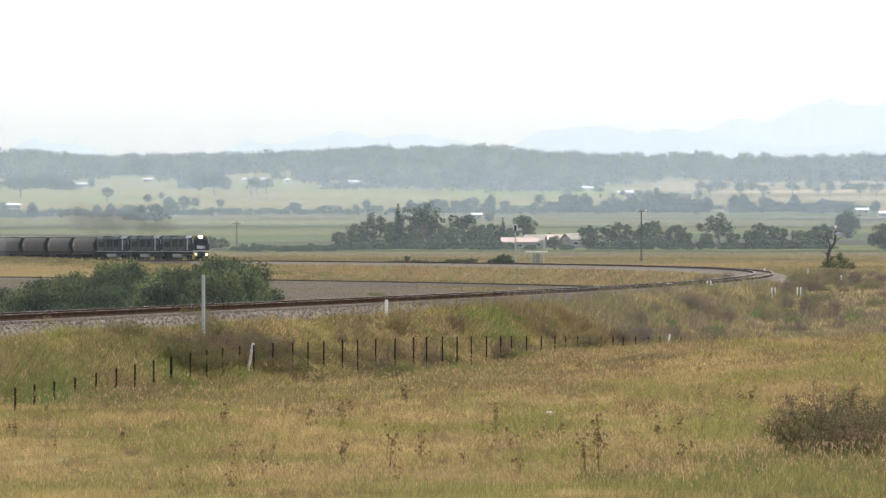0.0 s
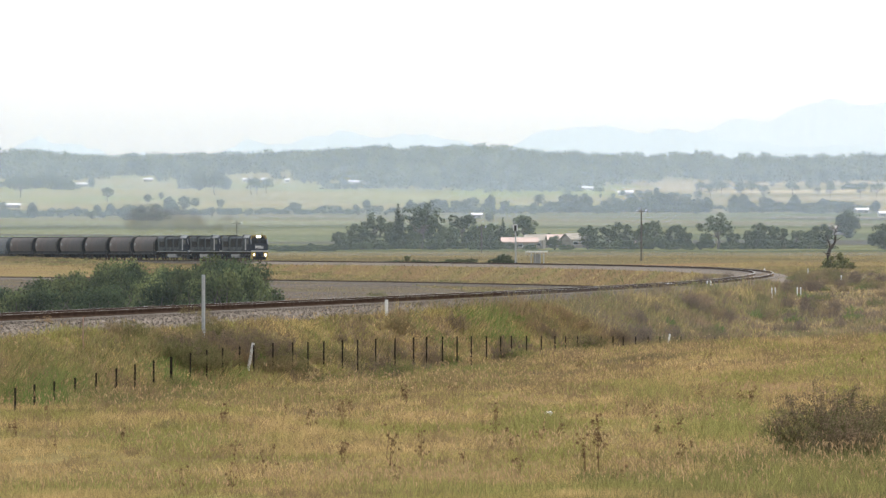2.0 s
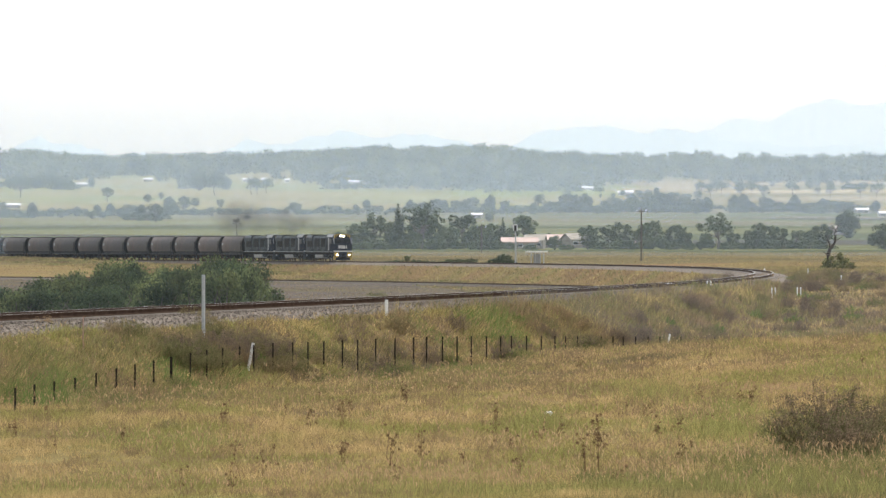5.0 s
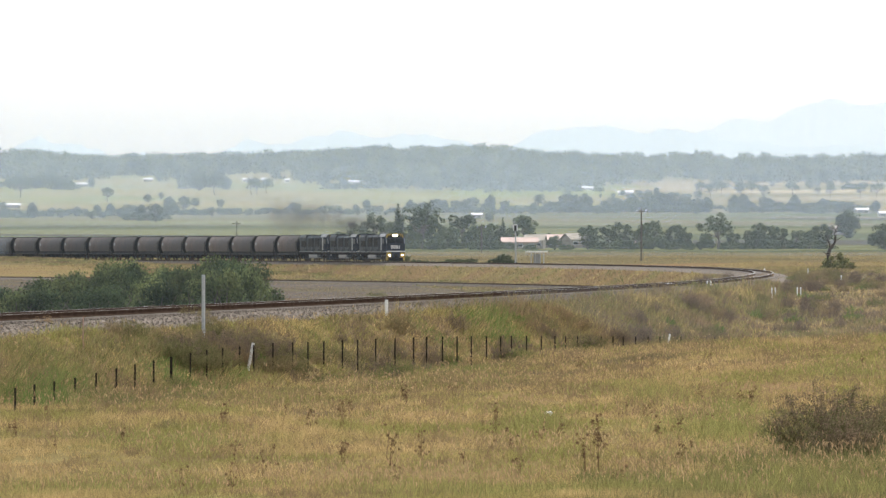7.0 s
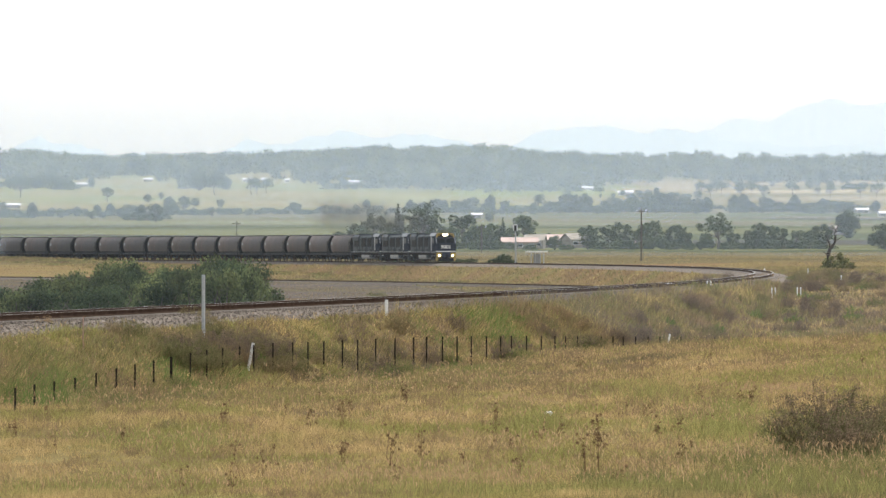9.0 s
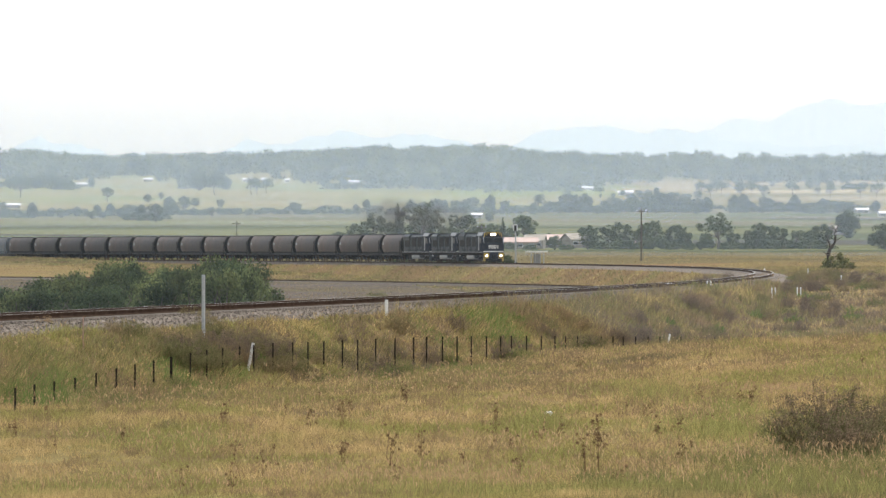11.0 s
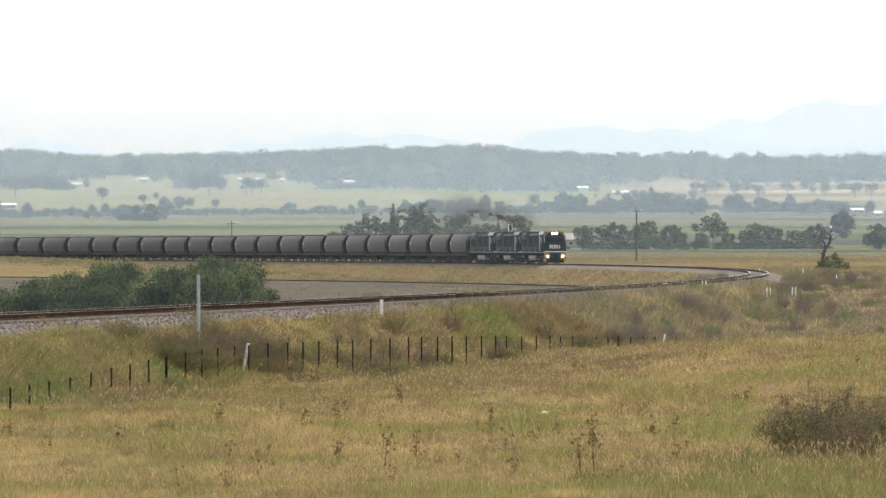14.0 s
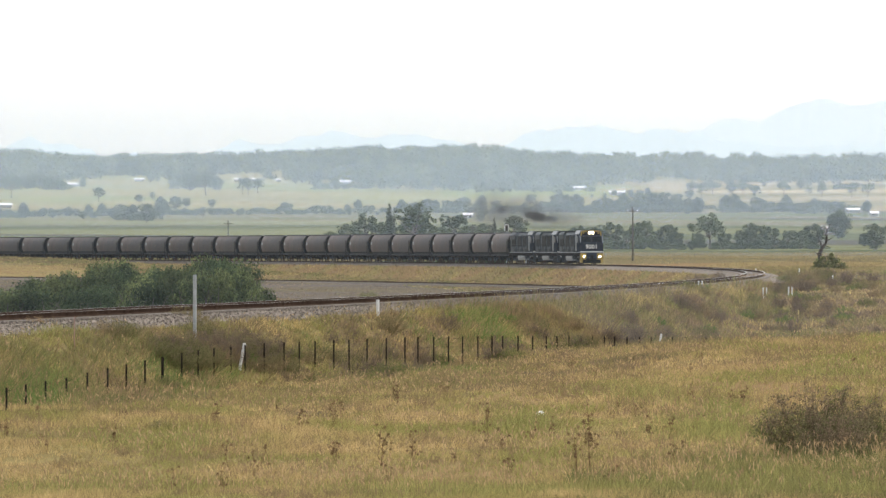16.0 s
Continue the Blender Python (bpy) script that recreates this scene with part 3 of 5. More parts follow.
    for y in (-1.3, 1.3):
        part("air_reservoir", rod(bmesh.new(), (3.0, y * 0.9, 0.85), (4.6, y * 0.9, 0.85), 0.2, n=12), GREY, ob)
        handrail(ob, -h + 0.9, 5.4, y * 1.1, 1.5, 2.5, 5)
        handrail(ob, h - 1.0, h - 0.4, y * 1.13, 1.0, 2.1, 2)
    bogie(ob, -6.9, 3)
    bogie(ob, 6.9, 3)
    housing = part("headlight_housing", box(bmesh.new(), h - 0.84, h - 0.70, -0.42, 0.42, 3.78, 4.16, 0.04), BLACK, ob)
    for y in (-0.2, 0.2):
        part("headlight", rod(bmesh.new(), (h - 0.70, y, 3.97), (h - 0.64, y, 3.97), 0.125, n=16), LAMP if lead else WHITE, housing)
    for y in (-0.92, 0.92):
        part("marker_lamp", rod(bmesh.new(), (h - 0.80, y, 3.92), (h - 0.74, y, 3.92), 0.09, n=12), YELLOW, housing)
        part("ditch_light", rod(bmesh.new(), (h - 0.1, y * 1.08, 0.98), (h - 0.03, y * 1.08, 0.98), 0.11, n=16), DITCH if lead else WHITE, ob)
    if lead:
        font = bpy.data.curves.new("number", "FONT")
        font.body, font.size, font.align_x, font.extrude = "9001", 0.72, "CENTER", 0.01
        font.space_character, font.offset = 1.08, 0.018
        text = new("text_source", font)
        me = bpy.data.meshes.new_from_object(text.evaluated_get(bpy.context.evaluated_depsgraph_get()))
        bpy.data.objects.remove(text)
        me.materials.append(WHITE)
        number = new("road_number", me)
        number.parent = cab
        number.matrix_basis = pose(h - 0.235, 0.0, 1.98, 99, 0, 90)
        tagged(number, "white painted road number")
    return ob


def wagon():
    ob = thing("coal_hopper_wagon", "grimy brown round-sided coal hopper wagon on black bogies", "wagon", "coal hopper wagons")
    # barrel section, taken in towards both ends
    sect = [(-1.30, 1.5), (-1.47, 2.05), (-1.50, 2.6), (-1.42, 3.15), (-1.20, 3.65), (-0.88, 4.02), (-0.75, 4.12)]
    sect = sect + [(-y, z) for y, z in sect[::-1]]
    stations = ((-6.95, 0.94), (-6.85, 0.985), (-6.5, 1.0), (6.5, 1.0), (6.85, 0.985), (6.95, 0.94))
    bm = bmesh.new()
    rings = [[bm.verts.new((x, y * k, 1.5 + (z - 1.5) * (0.5 + 0.5 * k))) for y, z in sect] for x, k in stations]
    for a, b in zip(rings, rings[1:]):
        for i in range(len(sect) - 1):
            bm.faces.new((a[i], a[i + 1], b[i + 1], b[i]))
    for r in (rings[0], rings[-1]):
        bm.faces.new(r)
    bmesh.ops.recalc_face_normals(bm, faces=bm.faces[:])
    body = part("body", bm, HOPPER, ob, smooth=False)
    # End faces turn black: the shade between wagons is put into their colour.
    for f in body.data.polygons:
        f.use_smooth = abs(f.normal.x) < 0.5
        f.material_index = int(abs(f.normal.x) > 0.9)
    body.data.materials.append(BLACK)
    # The foot is a darker grey than the body.
    part("hopper_foot", prism(bmesh.new(), [(-0.95, 1.0), (-1.27, 1.49), (1.27, 1.49), (0.95, 1.0)], -6.7, 6.7), HOPPER_LOW, ob, "dark grey sloping hopper foot")
    part("coal_load", prism(bmesh.new(), [(-0.7, 4.0), (-0.35, 4.16), (0.3, 4.15), (0.7, 4.0)], -6.6, 6.6), BLACK, body, "black coal load")
    for y in (-0.8, 0.8):
        part("top_rail", rod(bmesh.new(), (-6.95, y, 4.1), (6.95, y, 4.1), 0.08, n=8), BLACK, body, "dark top rail")
    # The end plates carry the same painted shade.
    for x in (-7.42, 7.42):
        part("end_plate", prism(bmesh.new(), [(-1.1, 1.2), (-1.1, 2.1), (1.1, 2.1), (1.1, 1.2)], x * 0.955 - 0.1, x * 0.955 + 0.1), BLACK, body, "black end plate, shade put into its colour")
        part("end_platform", box(bmesh.new(), x - 0.55, x + 0.55, -1.25, 1.25, 1.0, 1.2, 0.03), UNDER, ob)
        part("coupler", box(bmesh.new(), min(x, x * 1.095), max(x, x * 1.095), -0.16, 0.16, 0.75, 1.05, 0.03), BLACK, ob)
    for y in (-1.38, 1.38):
        part("side_sill", box(bmesh.new(), -7.5, 7.5, y - 0.06, y + 0.06, 0.95, 1.22, 0.02), HOPPER_LOW, ob)
        bm = bmesh.new()
        for x in (6.55, 6.9):
            rod(bm, (x, y * 1.07, 1.0), (x, y * 1.07, 3.2), 0.03, n=6)
        for k in range(6):
            rod(bm, (6.55, y * 1.07, 1.2 + k * 0.36), (6.9, y * 1.07, 1.2 + k * 0.36), 0.025, n=6)
        part("ladder", bm, BLACK, ob)
        part("placard", box(bmesh.new(), -6.2, -5.5, y * 1.09 - 0.02, y * 1.09 + 0.02, 2.55, 2.95), SILVER, body, "small pale data placard")
    for x in (-3.0, 0.0, 3.0):
        bm = bmesh.new()
        r = bmesh.ops.create_cone(bm, cap_ends=True, segments=4, radius1=0.65, radius2=1.55, depth=0.85, matrix=pose(x, 0, 0.78, 0, 0, 45))
        part("discharge_chute", bm, UNDER, ob)
    bogie(ob, -5.6, 2)
    bogie(ob, 5.6, 2)
    return ob


train = []                           # each vehicle with the distance from the nose back to its middle
lead = locomotive(True)
second = locomotive(False)
third = copy_thing(second, Matrix())
for k, v in enumerate((lead, second, third)):
    train.append((v, LOCO * (k + 0.5), 13.0))
hopper = wagon()
for k in range(27):
    v = hopper if k == 0 else copy_thing(hopper, Matrix())
    train.append((v, LOCO * 3 + PITCH * (k + 0.5), 11.2))


def nose_at(t):
    """Where the leading nose is on the line; the train slows a little on the curve."""
    return NOSE + SPEED * t + 3.4 * t * (16 - t) / 64


def riding(s, base):
    """The pose of a vehicle whose bogies stand base metres apart about s."""
    a, b = on_line(s - base / 2), on_line(s + base / 2)
    way = b - a
    c = (a + b) / 2
    return pose(c.x, c.y, RAIL, 0, 0, math.degrees(math.atan2(way.y, way.x)))


for v, backward, base in train:
    v.matrix_basis = riding(NOSE - backward, base)


def puff(seed, size, n):
    """A soft cloud of thin soot veils, each denser in its middle."""
    rnd = np.random.RandomState(seed)
    p = rnd.normal(size=(n, 3)) * np.array([1.5, 0.7, 0.5]) * size
    u, v = rnd.normal(size=(2, n, 3))
    u /= np.linalg.norm(u, axis=1)[:, None]
    v = np.cross(u, v)
    v /= np.linalg.norm(v, axis=1)[:, None]
    s = size * rnd.uniform(0.7, 1.5, (n, 1))
    k = 12
    ring = [p] + [p + (u * math.cos(a) + v * math.sin(a)) * s for a in np.linspace(0, 2 * math.pi, k, endpoint=False)]
    base = np.arange(n)[:, None, None] * (k + 1)
    fan = np.array([(0, 1 + i, 1 + (i + 1) % k) for i in range(k)])
    ob = mesh_of("smoke_puff", np.stack(ring, 1).reshape(-1, 3), (base + fan).reshape(-1, 3), SMOKE, smooth=True)
    soot = ob.data.attributes.new("soot", "FLOAT", "POINT")
    soot.data.foreach_set("value", np.tile(np.array([1.0] + [0.0] * k), n).astype(np.float32))
    return ob


plume = []
for k in range(14):
    f = k / 13
    p = puff(k, 0.75 + 1.25 * f, 46)
    tagged(p, "thin dark drifting puff of diesel exhaust smoke", "smoke", "exhaust smoke puffs", kind="stuff")
    plume.append((p, 5 + 58 * f + (k % 3) * 4, 4.4 + 2.6 * f ** 0.8 + (k % 4) * 0.35, -0.8 - 3 * f))


# ---- plants ----
def leaves(rnd, centres, radii, per, size, droop=0.0):
    """Leaf clumps: small four-cornered leaves scattered through balls. Returns points and faces."""
    pts, faces = [], []
    for c, r in zip(centres, radii):
        n = max(4, int(per * (r / np.mean(radii)) ** 2))
        d = rnd.normal(size=(n, 3))
        d /= np.linalg.norm(d, axis=1)[:, None]
        p = c + d * (r * rnd.uniform(0.45, 1.05, (n, 1))) * np.array([1.0, 1.0, 0.75])
        face = d + rnd.normal(size=(n, 3)) * 0.45
        u = np.cross(face, rnd.normal(size=(n, 3)))
        u /= np.linalg.norm(u, axis=1)[:, None]
        v = np.cross(face, u)
        v /= np.linalg.norm(v, axis=1)[:, None] + 1e-9
        v[:, 2] -= droop
        s = size * rnd.uniform(0.6, 1.4, (n, 1))
        q = np.stack([p - u * s * 0.5, p + v * s * 0.35, p + u * s * 0.6, p - v * s * 0.35], 1)
        base = sum(len(x) for x in pts)
        pts.append(q.reshape(-1, 3))
        faces.append(base + np.arange(n * 4).reshape(n, 4))
    return np.concatenate(pts), np.concatenate(faces)


def limb(bm, a, b, r0, r1, rnd, bends=3):
    """A crooked, tapering limb."""
    a, b = Vector(a), Vector(b)
    last, lr = a, r0
    for k in range(1, bends + 1):
        t = k / bends
        p = a.lerp(b, t)
        if k < bends:
            p += Vector(rnd.normal(size=3)) * (b - a).length * 0.06
        r = r0 + (r1 - r0) * t
        rod(bm, last, p, lr, r, n=7)
        last, lr = p, r
    return last


def tree(seed, kind, tall, wide, leaf, clumps, per, size, name="tree", label="", category="tree", group="", trunk=0.25):
    """kind: gum (open, flat-topped), round, cypress (narrow), bush (to the ground)."""
    rnd = np.random.RandomState(seed)
    ob = thing(name, label, category, group)
    bm = bmesh.new()
    centres, radii = [], []
    if kind == "cypress":
        limb(bm, (0, 0, -0.3), (0, 0, tall * 0.95), tall * 0.022, 0.03, rnd)
        for k in range(clumps):
            z = tall * (0.06 + 0.92 * k / clumps)
            w = wide / 2 * (1 - (k / clumps)) ** 0.75 * rnd.uniform(0.75, 1.1)
            a = rnd.uniform(0, 6.3)
            centres.append((w * 0.5 * math.cos(a), w * 0.5 * math.sin(a), z))
            radii.append(max(0.25, w * 0.75))
    elif kind == "oval":
        limb(bm, (0, 0, -0.3), (0, 0, tall * 0.8), tall * 0.025, 0.03, rnd)
        for k in range(clumps):
            f = (k + 0.5) / clumps
            w = wide / 2 * math.sin(math.pi * (0.14 + 0.82 * f)) ** 0.7 * rnd.uniform(0.7, 1.1)
            a = k * 2.4 + rnd.uniform(-0.5, 0.5)
            centres.append((w * 0.6 * math.cos(a), w * 0.6 * math.sin(a), tall * (0.05 + 0.88 * f)))
            radii.append(max(0.5, w * 0.5))
    elif kind == "bush":
        for k in range(5):
            a = rnd.uniform(0, 6.3)
            limb(bm, (0, 0, -0.2), (wide * 0.3 * math.cos(a), wide * 0.3 * math.sin(a), tall * 0.7), tall * 0.02 + 0.01, 0.01, rnd)
        for k in range(clumps):
            a, q = rnd.uniform(0, 6.3), math.sqrt(rnd.uniform(0, 1))
            x, y = q * wide / 2 * math.cos(a), q * wide / 2 * math.sin(a)
            cap = tall * (1 - 0.75 * q * q) * rnd.uniform(0.75, 1.0)
            centres.append((x, y, rnd.uniform(0.1, 1.0) ** 0.7 * cap * 0.88))
            radii.append(rnd.uniform(0.10, 0.2) * min(tall, wide))
    else:
        first = trunk * tall
        top = limb(bm, (0, 0, -0.4), (rnd.normal() * 0.03 * tall, rnd.normal() * 0.03 * tall, first), tall * 0.030, tall * 0.022, rnd)
        if kind == "gum":
            for k in range(9):               # a few separate leafy heads on forked limbs
                a, q = k * 2.4 + rnd.uniform(-0.4, 0.4), math.sqrt((k + 0.3) / 9)
                z = tall * (rnd.uniform(0.7, 0.88) - 0.42 * q * q * rnd.uniform(0.5, 1.1))
                end = Vector((q * wide * 0.36 * math.cos(a), q * wide * 0.36 * math.sin(a), z))
                limb(bm, top, end, tall * 0.014, tall * 0.004, rnd)
                r = rnd.uniform(0.10, 0.15) * tall
                for j in range(max(4, clumps // 9)):
                    o = rnd.normal(size=3)
                    o = o / np.linalg.norm(o) * r * np.array([1.2, 1.2, 1.0])
                    centres.append(np.array(end) + o)
                    radii.append(r * rnd.uniform(0.5, 0.85))
        else:
            for k in range(7):
                a = k * 2.4
                limb(bm, top, (0.3 * wide * math.cos(a), 0.3 * wide * math.sin(a), tall * rnd.uniform(0.4, 0.8)), tall * 0.013, tall * 0.004, rnd)
            for k in range(clumps):          # an uneven dome of boughs, fuller above, open in places
                o = rnd.normal(size=3)
                o /= np.linalg.norm(o)
                bulge = 0.72 + 0.42 * noise.noise(Vector(o * 1.7) + Vector((seed, 0, 0)))
                c = o * bulge * rnd.uniform(0.6, 1.0) * np.array([wide / 2, wide / 2, tall * 0.52])
                c[2] = max(c[2] + tall * 0.46, tall * 0.08)
                centres.append(c)
                radii.append(rnd.uniform(0.06, 0.125) * tall)
    part("trunk", bm, BARK, ob)
    p, f = leaves(rnd, np.array(centres), np.array(radii), per, size)
    p[:, 2] = np.maximum(p[:, 2], 0.02)
    mesh_of("crown", p, f, leaf, ob)
    return ob


def stand(ob, mil, d, k=1.0, spin=0.0, sink=0.1, first=False):
    """Set a thing, or a copy of it, on the ground."""
    p = bearing(mil, d)
    m = pose(p.x, p.y, height(p.x, p.y) - sink, 0, 0, spin) @ Matrix.Scale(k, 4)
    if first:
        ob.matrix_basis = m
        return ob
    c = copy_thing(ob, Matrix())
    c.matrix_basis = m
    return c


def rise(top, mil, d):
    """How tall a thing must be to reach top thousandths over the eye's level."""
    p = bearing(mil, d)
    return EYE.z + top * d / 1000 - height(p.x, p.y)


def ground_at(mil, up):
    """How far along a bearing the rising ground comes up thousandths over the eye's level."""
    d = np.arange(1200.0, 4300.0, 10.0)
    z = land(mil * d / 1000, d)
    over = np.nonzero((z - EYE.z) / d * 1000 >= up)[0]
    return float(d[over[0]]) if len(over) else 4200.0


def plant_trees():
    rnd = random.Random(11)
    made = {}

    def one(key, mil, d, top, squeeze=1.0):
        src, tall = made[key]
        want = rise(top, mil, d)
        k = max(0.15, want / tall)
        c = stand(src, mil, d, 1.0, rnd.uniform(0, 360), 0.1, first=src.get("used", 0) == 0)
        src["used"] = 1
        c.matrix_basis = c.matrix_basis @ Matrix.Diagonal((k * squeeze, k * squeeze, k, 1))
        return c

    gl = "spreading gum tree with grey-green crown at the field edge"
    for key, kind, tall, wide, lf, cl, per, size, lab in (
            ("gum", "gum", 10, 10, LEAF, 63, 40, 0.42, gl), ("gum2", "gum", 10, 8, LEAF_DARK, 63, 40, 0.42, gl),
            ("round", "round", 10, 8.5, LEAF_DARK, 85, 36, 0.42, "dense dark round-crowned tree at the field edge"),
            ("round2", "round", 10, 11, LEAF, 100, 34, 0.45, "broad grey-green tree at the field edge"),
            ("sheoak", "oval", 10, 7.0, LEAF_DARK, 60, 60, 0.5, "dense upright she-oak with a rounded crown to the ground"),
            ("cypress", "cypress", 10, 3.6, LEAF_DARK, 44, 60, 0.4, "tall narrow dark cypress in the tree belt"),
            ("bush", "bush", 4, 6, LEAF_DARK, 46, 34, 0.32, "low dark bush at the field edge")):
        name = "cypress_tree" if key == "cypress" else "bush" if key == "bush" else "tree"
        ob = tree(len(key) * 7 + tall, kind, tall, wide, lf, cl, per, size, name, lab, "bush" if key == "bush" else "tree", "trees of the valley", trunk=0.3 if kind == "gum" else 0.15)
        made[key] = (ob, tall)
    # the belt beyond the far side of the curve: column, distance, top
    belt = [("round", -16.00, 1450, 3.41), ("round", -13.22, 1470, 4.80), ("gum", -10.61, 1450, 5.84), ("gum2", -8.70, 1480, 4.63), ("cypress", -6.96, 1440, 7.23),
            ("gum", -3.13, 1460, 7.50), ("round", -5.04, 1500, 4.63), ("round2", -1.22, 1480, 4.97), ("gum2", 3.13, 1490, 5.84), ("round", 1.39, 1470, 4.28),
            ("round2", 5.30, 1480, 4.45), ("round", 7.30, 1500, 4.80), ("cypress", 9.22, 1490, 4.97), ("gum2", 12.52, 1520, 5.67), ("round", 10.52, 1500, 3.93),
            ("round", -14.78, 1440, 2.54), ("round", -11.48, 1440, 3.58), ("round", -8.00, 1440, 3.41), ("round2", -4.26, 1440, 3.23), ("round", -0.17, 1440, 3.41), ("round2", 4.17, 1450, 3.41),
            ("round", 22.26, 1480, 4.45), ("round", 27.30, 1440, 5.15), ("gum2", 25.30, 1450, 3.76), ("round2", 31.83, 1460, 5.15), ("round", 30.09, 1440, 4.02),
            ("round2", 35.74, 1470, 4.45), ("round", 37.22, 1450, 3.41), ("gum", 42.26, 1440, 5.84), ("round", 40.52, 1460, 3.15), ("round", 44.70, 1450, 3.23),
            ("round", 49.22, 1440, 4.97), ("round", 51.65, 1460, 4.28), ("round2", 47.48, 1470, 3.41), ("gum2", 54.43, 1460, 3.23), ("round", 56.35, 1440, 3.58),
            ("round", 58.35, 1460, 4.80), ("round", 62.26, 1650, 6.71), ("round", 66.17, 1500, 2.89), ("round", 68.00, 1400, 4.89), ("round2", 17.2, 1408, 2.5), ("round", 22.3, 1400, 4.2), ("bush", 13.4, 1400, 1.2), ("bush", 19.0, 1400, 1.3), ("round2", 16.61, 1500, 2.89), ("round", 18.78, 1520, 2.54),
            ("bush", 9.22, 1050, -0.07), ("round", 9.3, 1000, 0.1), ("bush", -28.87, 1350, 1.15), ("bush", -22.96, 1370, 0.97), ("bush", -19.48, 1380, 1.15), ("bush", -26.43, 1400, 1.15),
            ("bush", -46.26, 1420, 3.23), ("bush", -38.17, 1420, 3.23), ("bush", -35.13, 1450, 2.89), ("bush", -30.78, 1360, 0.97), ("bush", -24.70, 1360, 0.80), ("bush", -21.22, 1360, 0.89), ("bush", -17.57, 1370, 0.89)]
    for row in belt:
        one(*row, 1.1)
    # the bushy skirts of the belts
    for c0, c1, d, lo, hi in ((590, 935, 1425, 1.15, 2.54), (1062, 1225, 1430, 1.15, 2.54), (1240, 1310, 1430, 1.15, 2.37), (1322, 1470, 1430, 1.15, 2.54), (420, 600, 1390, 0.63, 1.32),
                              (960, 1050, 1480, 1.15, 2.19),
                              (695, 850, 1130, -1.29, -1.03)):
        col = c0
        while col < c1:
            one(("bush", "round", "bush")[int(col) % 3], (col - 784) / 11.5, d + rnd.uniform(-25, 25), rnd.uniform(lo, hi), rnd.uniform(1.0, 1.7))
            col += rnd.uniform(9, 19)
    # hedgerows, clumps and lone trees across the valley and up the slope: column, foot and top as seen, kind
    g, r, b, o = "gum", "round", "bush", "sheoak"
    for rows in (
            ((35, 352, 303, g), (85, 337, 303, g), (121, 333, 311, r), (162, 332, 312, o), (190, 358, 329, "gum2"), (282, 323, 303, r), (322, 332, 312, g), (352, 338, 300, "round2"), (380, 347, 300, "gum2"),
             (390, 367, 349, r), (262, 359, 341, "round2"), (285, 353, 337, r), (300, 376, 345, o), (325, 373, 342, "round2"), (345, 367, 346, r), (172, 381, 360, o), (196, 381, 358, o)),
            ((232, 388, 357, "round2"), (275, 395, 357, "gum2"), (250, 389, 360, o), (215, 386, 364, r), (57, 387, 356, o), (5, 375, 353, r), (100, 379, 362, b), (130, 379, 364, b), (340, 381, 364, b), (315, 381, 366, b),
             (375, 386, 365, g), (415, 379, 367, b), (475, 378, 362, b), (460, 379, 367, b), (520, 378, 354, "round2"), (445, 345, 311, "gum2"), (455, 346, 313, g), (472, 343, 313, "gum2")),
            ((526, 378, 355, r), (582, 378, 355, b), (630, 377, 360, o), (649, 373, 351, o), (663, 376, 360, r), (538, 326, 311, r), (585, 336, 318, b), (611, 336, 317, o), (630, 336, 321, r), (660, 334, 320, b),
             (740, 338, 304, g), (783, 340, 315, "gum2"), (812, 338, 315, g), (726, 376, 351, o), (773, 376, 347, "round2"), (808, 376, 349, r), (823, 377, 351, o), (838, 373, 344, "round2")),
            ((868, 374, 342, o), (893, 375, 350, r), (867, 393, 367, r), (918, 375, 357, b), (953, 373, 341, "gum2"), (975, 373, 351, r), (1005, 375, 335, "round2"), (1035, 375, 340, o), (1070, 375, 349, r),
             (1088, 375, 344, "round2"), (1120, 375, 340, o), (1150, 375, 335, "round2"), (1170, 375, 338, o), (1185, 375, 332, r), (1210, 375, 341, "round2"), (1235, 375, 345, r), (1250, 376, 346, o)),
            ((1272, 371, 359, b), (1300, 373, 342, o), (1315, 373, 340, o), (1352, 356, 325, "gum2"), (1356, 375, 344, "round2"), (1380, 374, 352, r), (1407, 374, 342, o), (1436, 374, 355, r), (1456, 374, 349, o),
             (1480, 374, 352, "round2"), (1505, 373, 353, r), (1530, 374, 358, b), (1550, 375, 353, o), (1500, 401, 367, o), (1490, 412, 375, o), (1241, 346, 319, g), (1258, 351, 320, "gum2"), (1277, 346, 319, g)),
            ((1310, 343, 318, "round2"), (1330, 345, 322, g), (1402, 346, 317, g), (1447, 347, 330, "gum2"), (1470, 351, 323, g), (1523, 351, 320, "gum2"), (1552, 351, 321, g), (1490, 326, 312, r), (1500, 327, 313, r),
             (700, 377, 362, b), (745, 377, 360, b), (790, 377, 362, b), (850, 377, 360, b), (905, 377, 361, b), (940, 376, 360, b), (990, 377, 358, b), (1020, 377, 357, b), (1055, 377, 358, b), (1105, 377, 357, b)),
            ((1135, 377, 357, b), (1165, 377, 356, b), (1195, 377, 356, b), (1222, 377, 357, b), (1340, 376, 360, b), (1395, 376, 360, b), (1420, 376, 361, b), (1445, 376, 360, b), (1468, 376, 361, b), (1495, 376, 361, b),
             (185, 384, 370, b), (240, 390, 370, b), (265, 392, 368, b), (290, 382, 365, b), (360, 382, 368, b), (405, 381, 368, b), (500, 380, 368, b), (545, 380, 367, b), (605, 379, 366, b), (70, 384, 368, b), (25, 380, 366, b))):
        for col, foot, top, key in rows:
            mil = (col - 784) / 11.5
            wide = {"gum": 0.85, "gum2": 0.95, "round": 1.1, "round2": 1.15, "bush": 1.5, "sheoak": 1.1}[key]
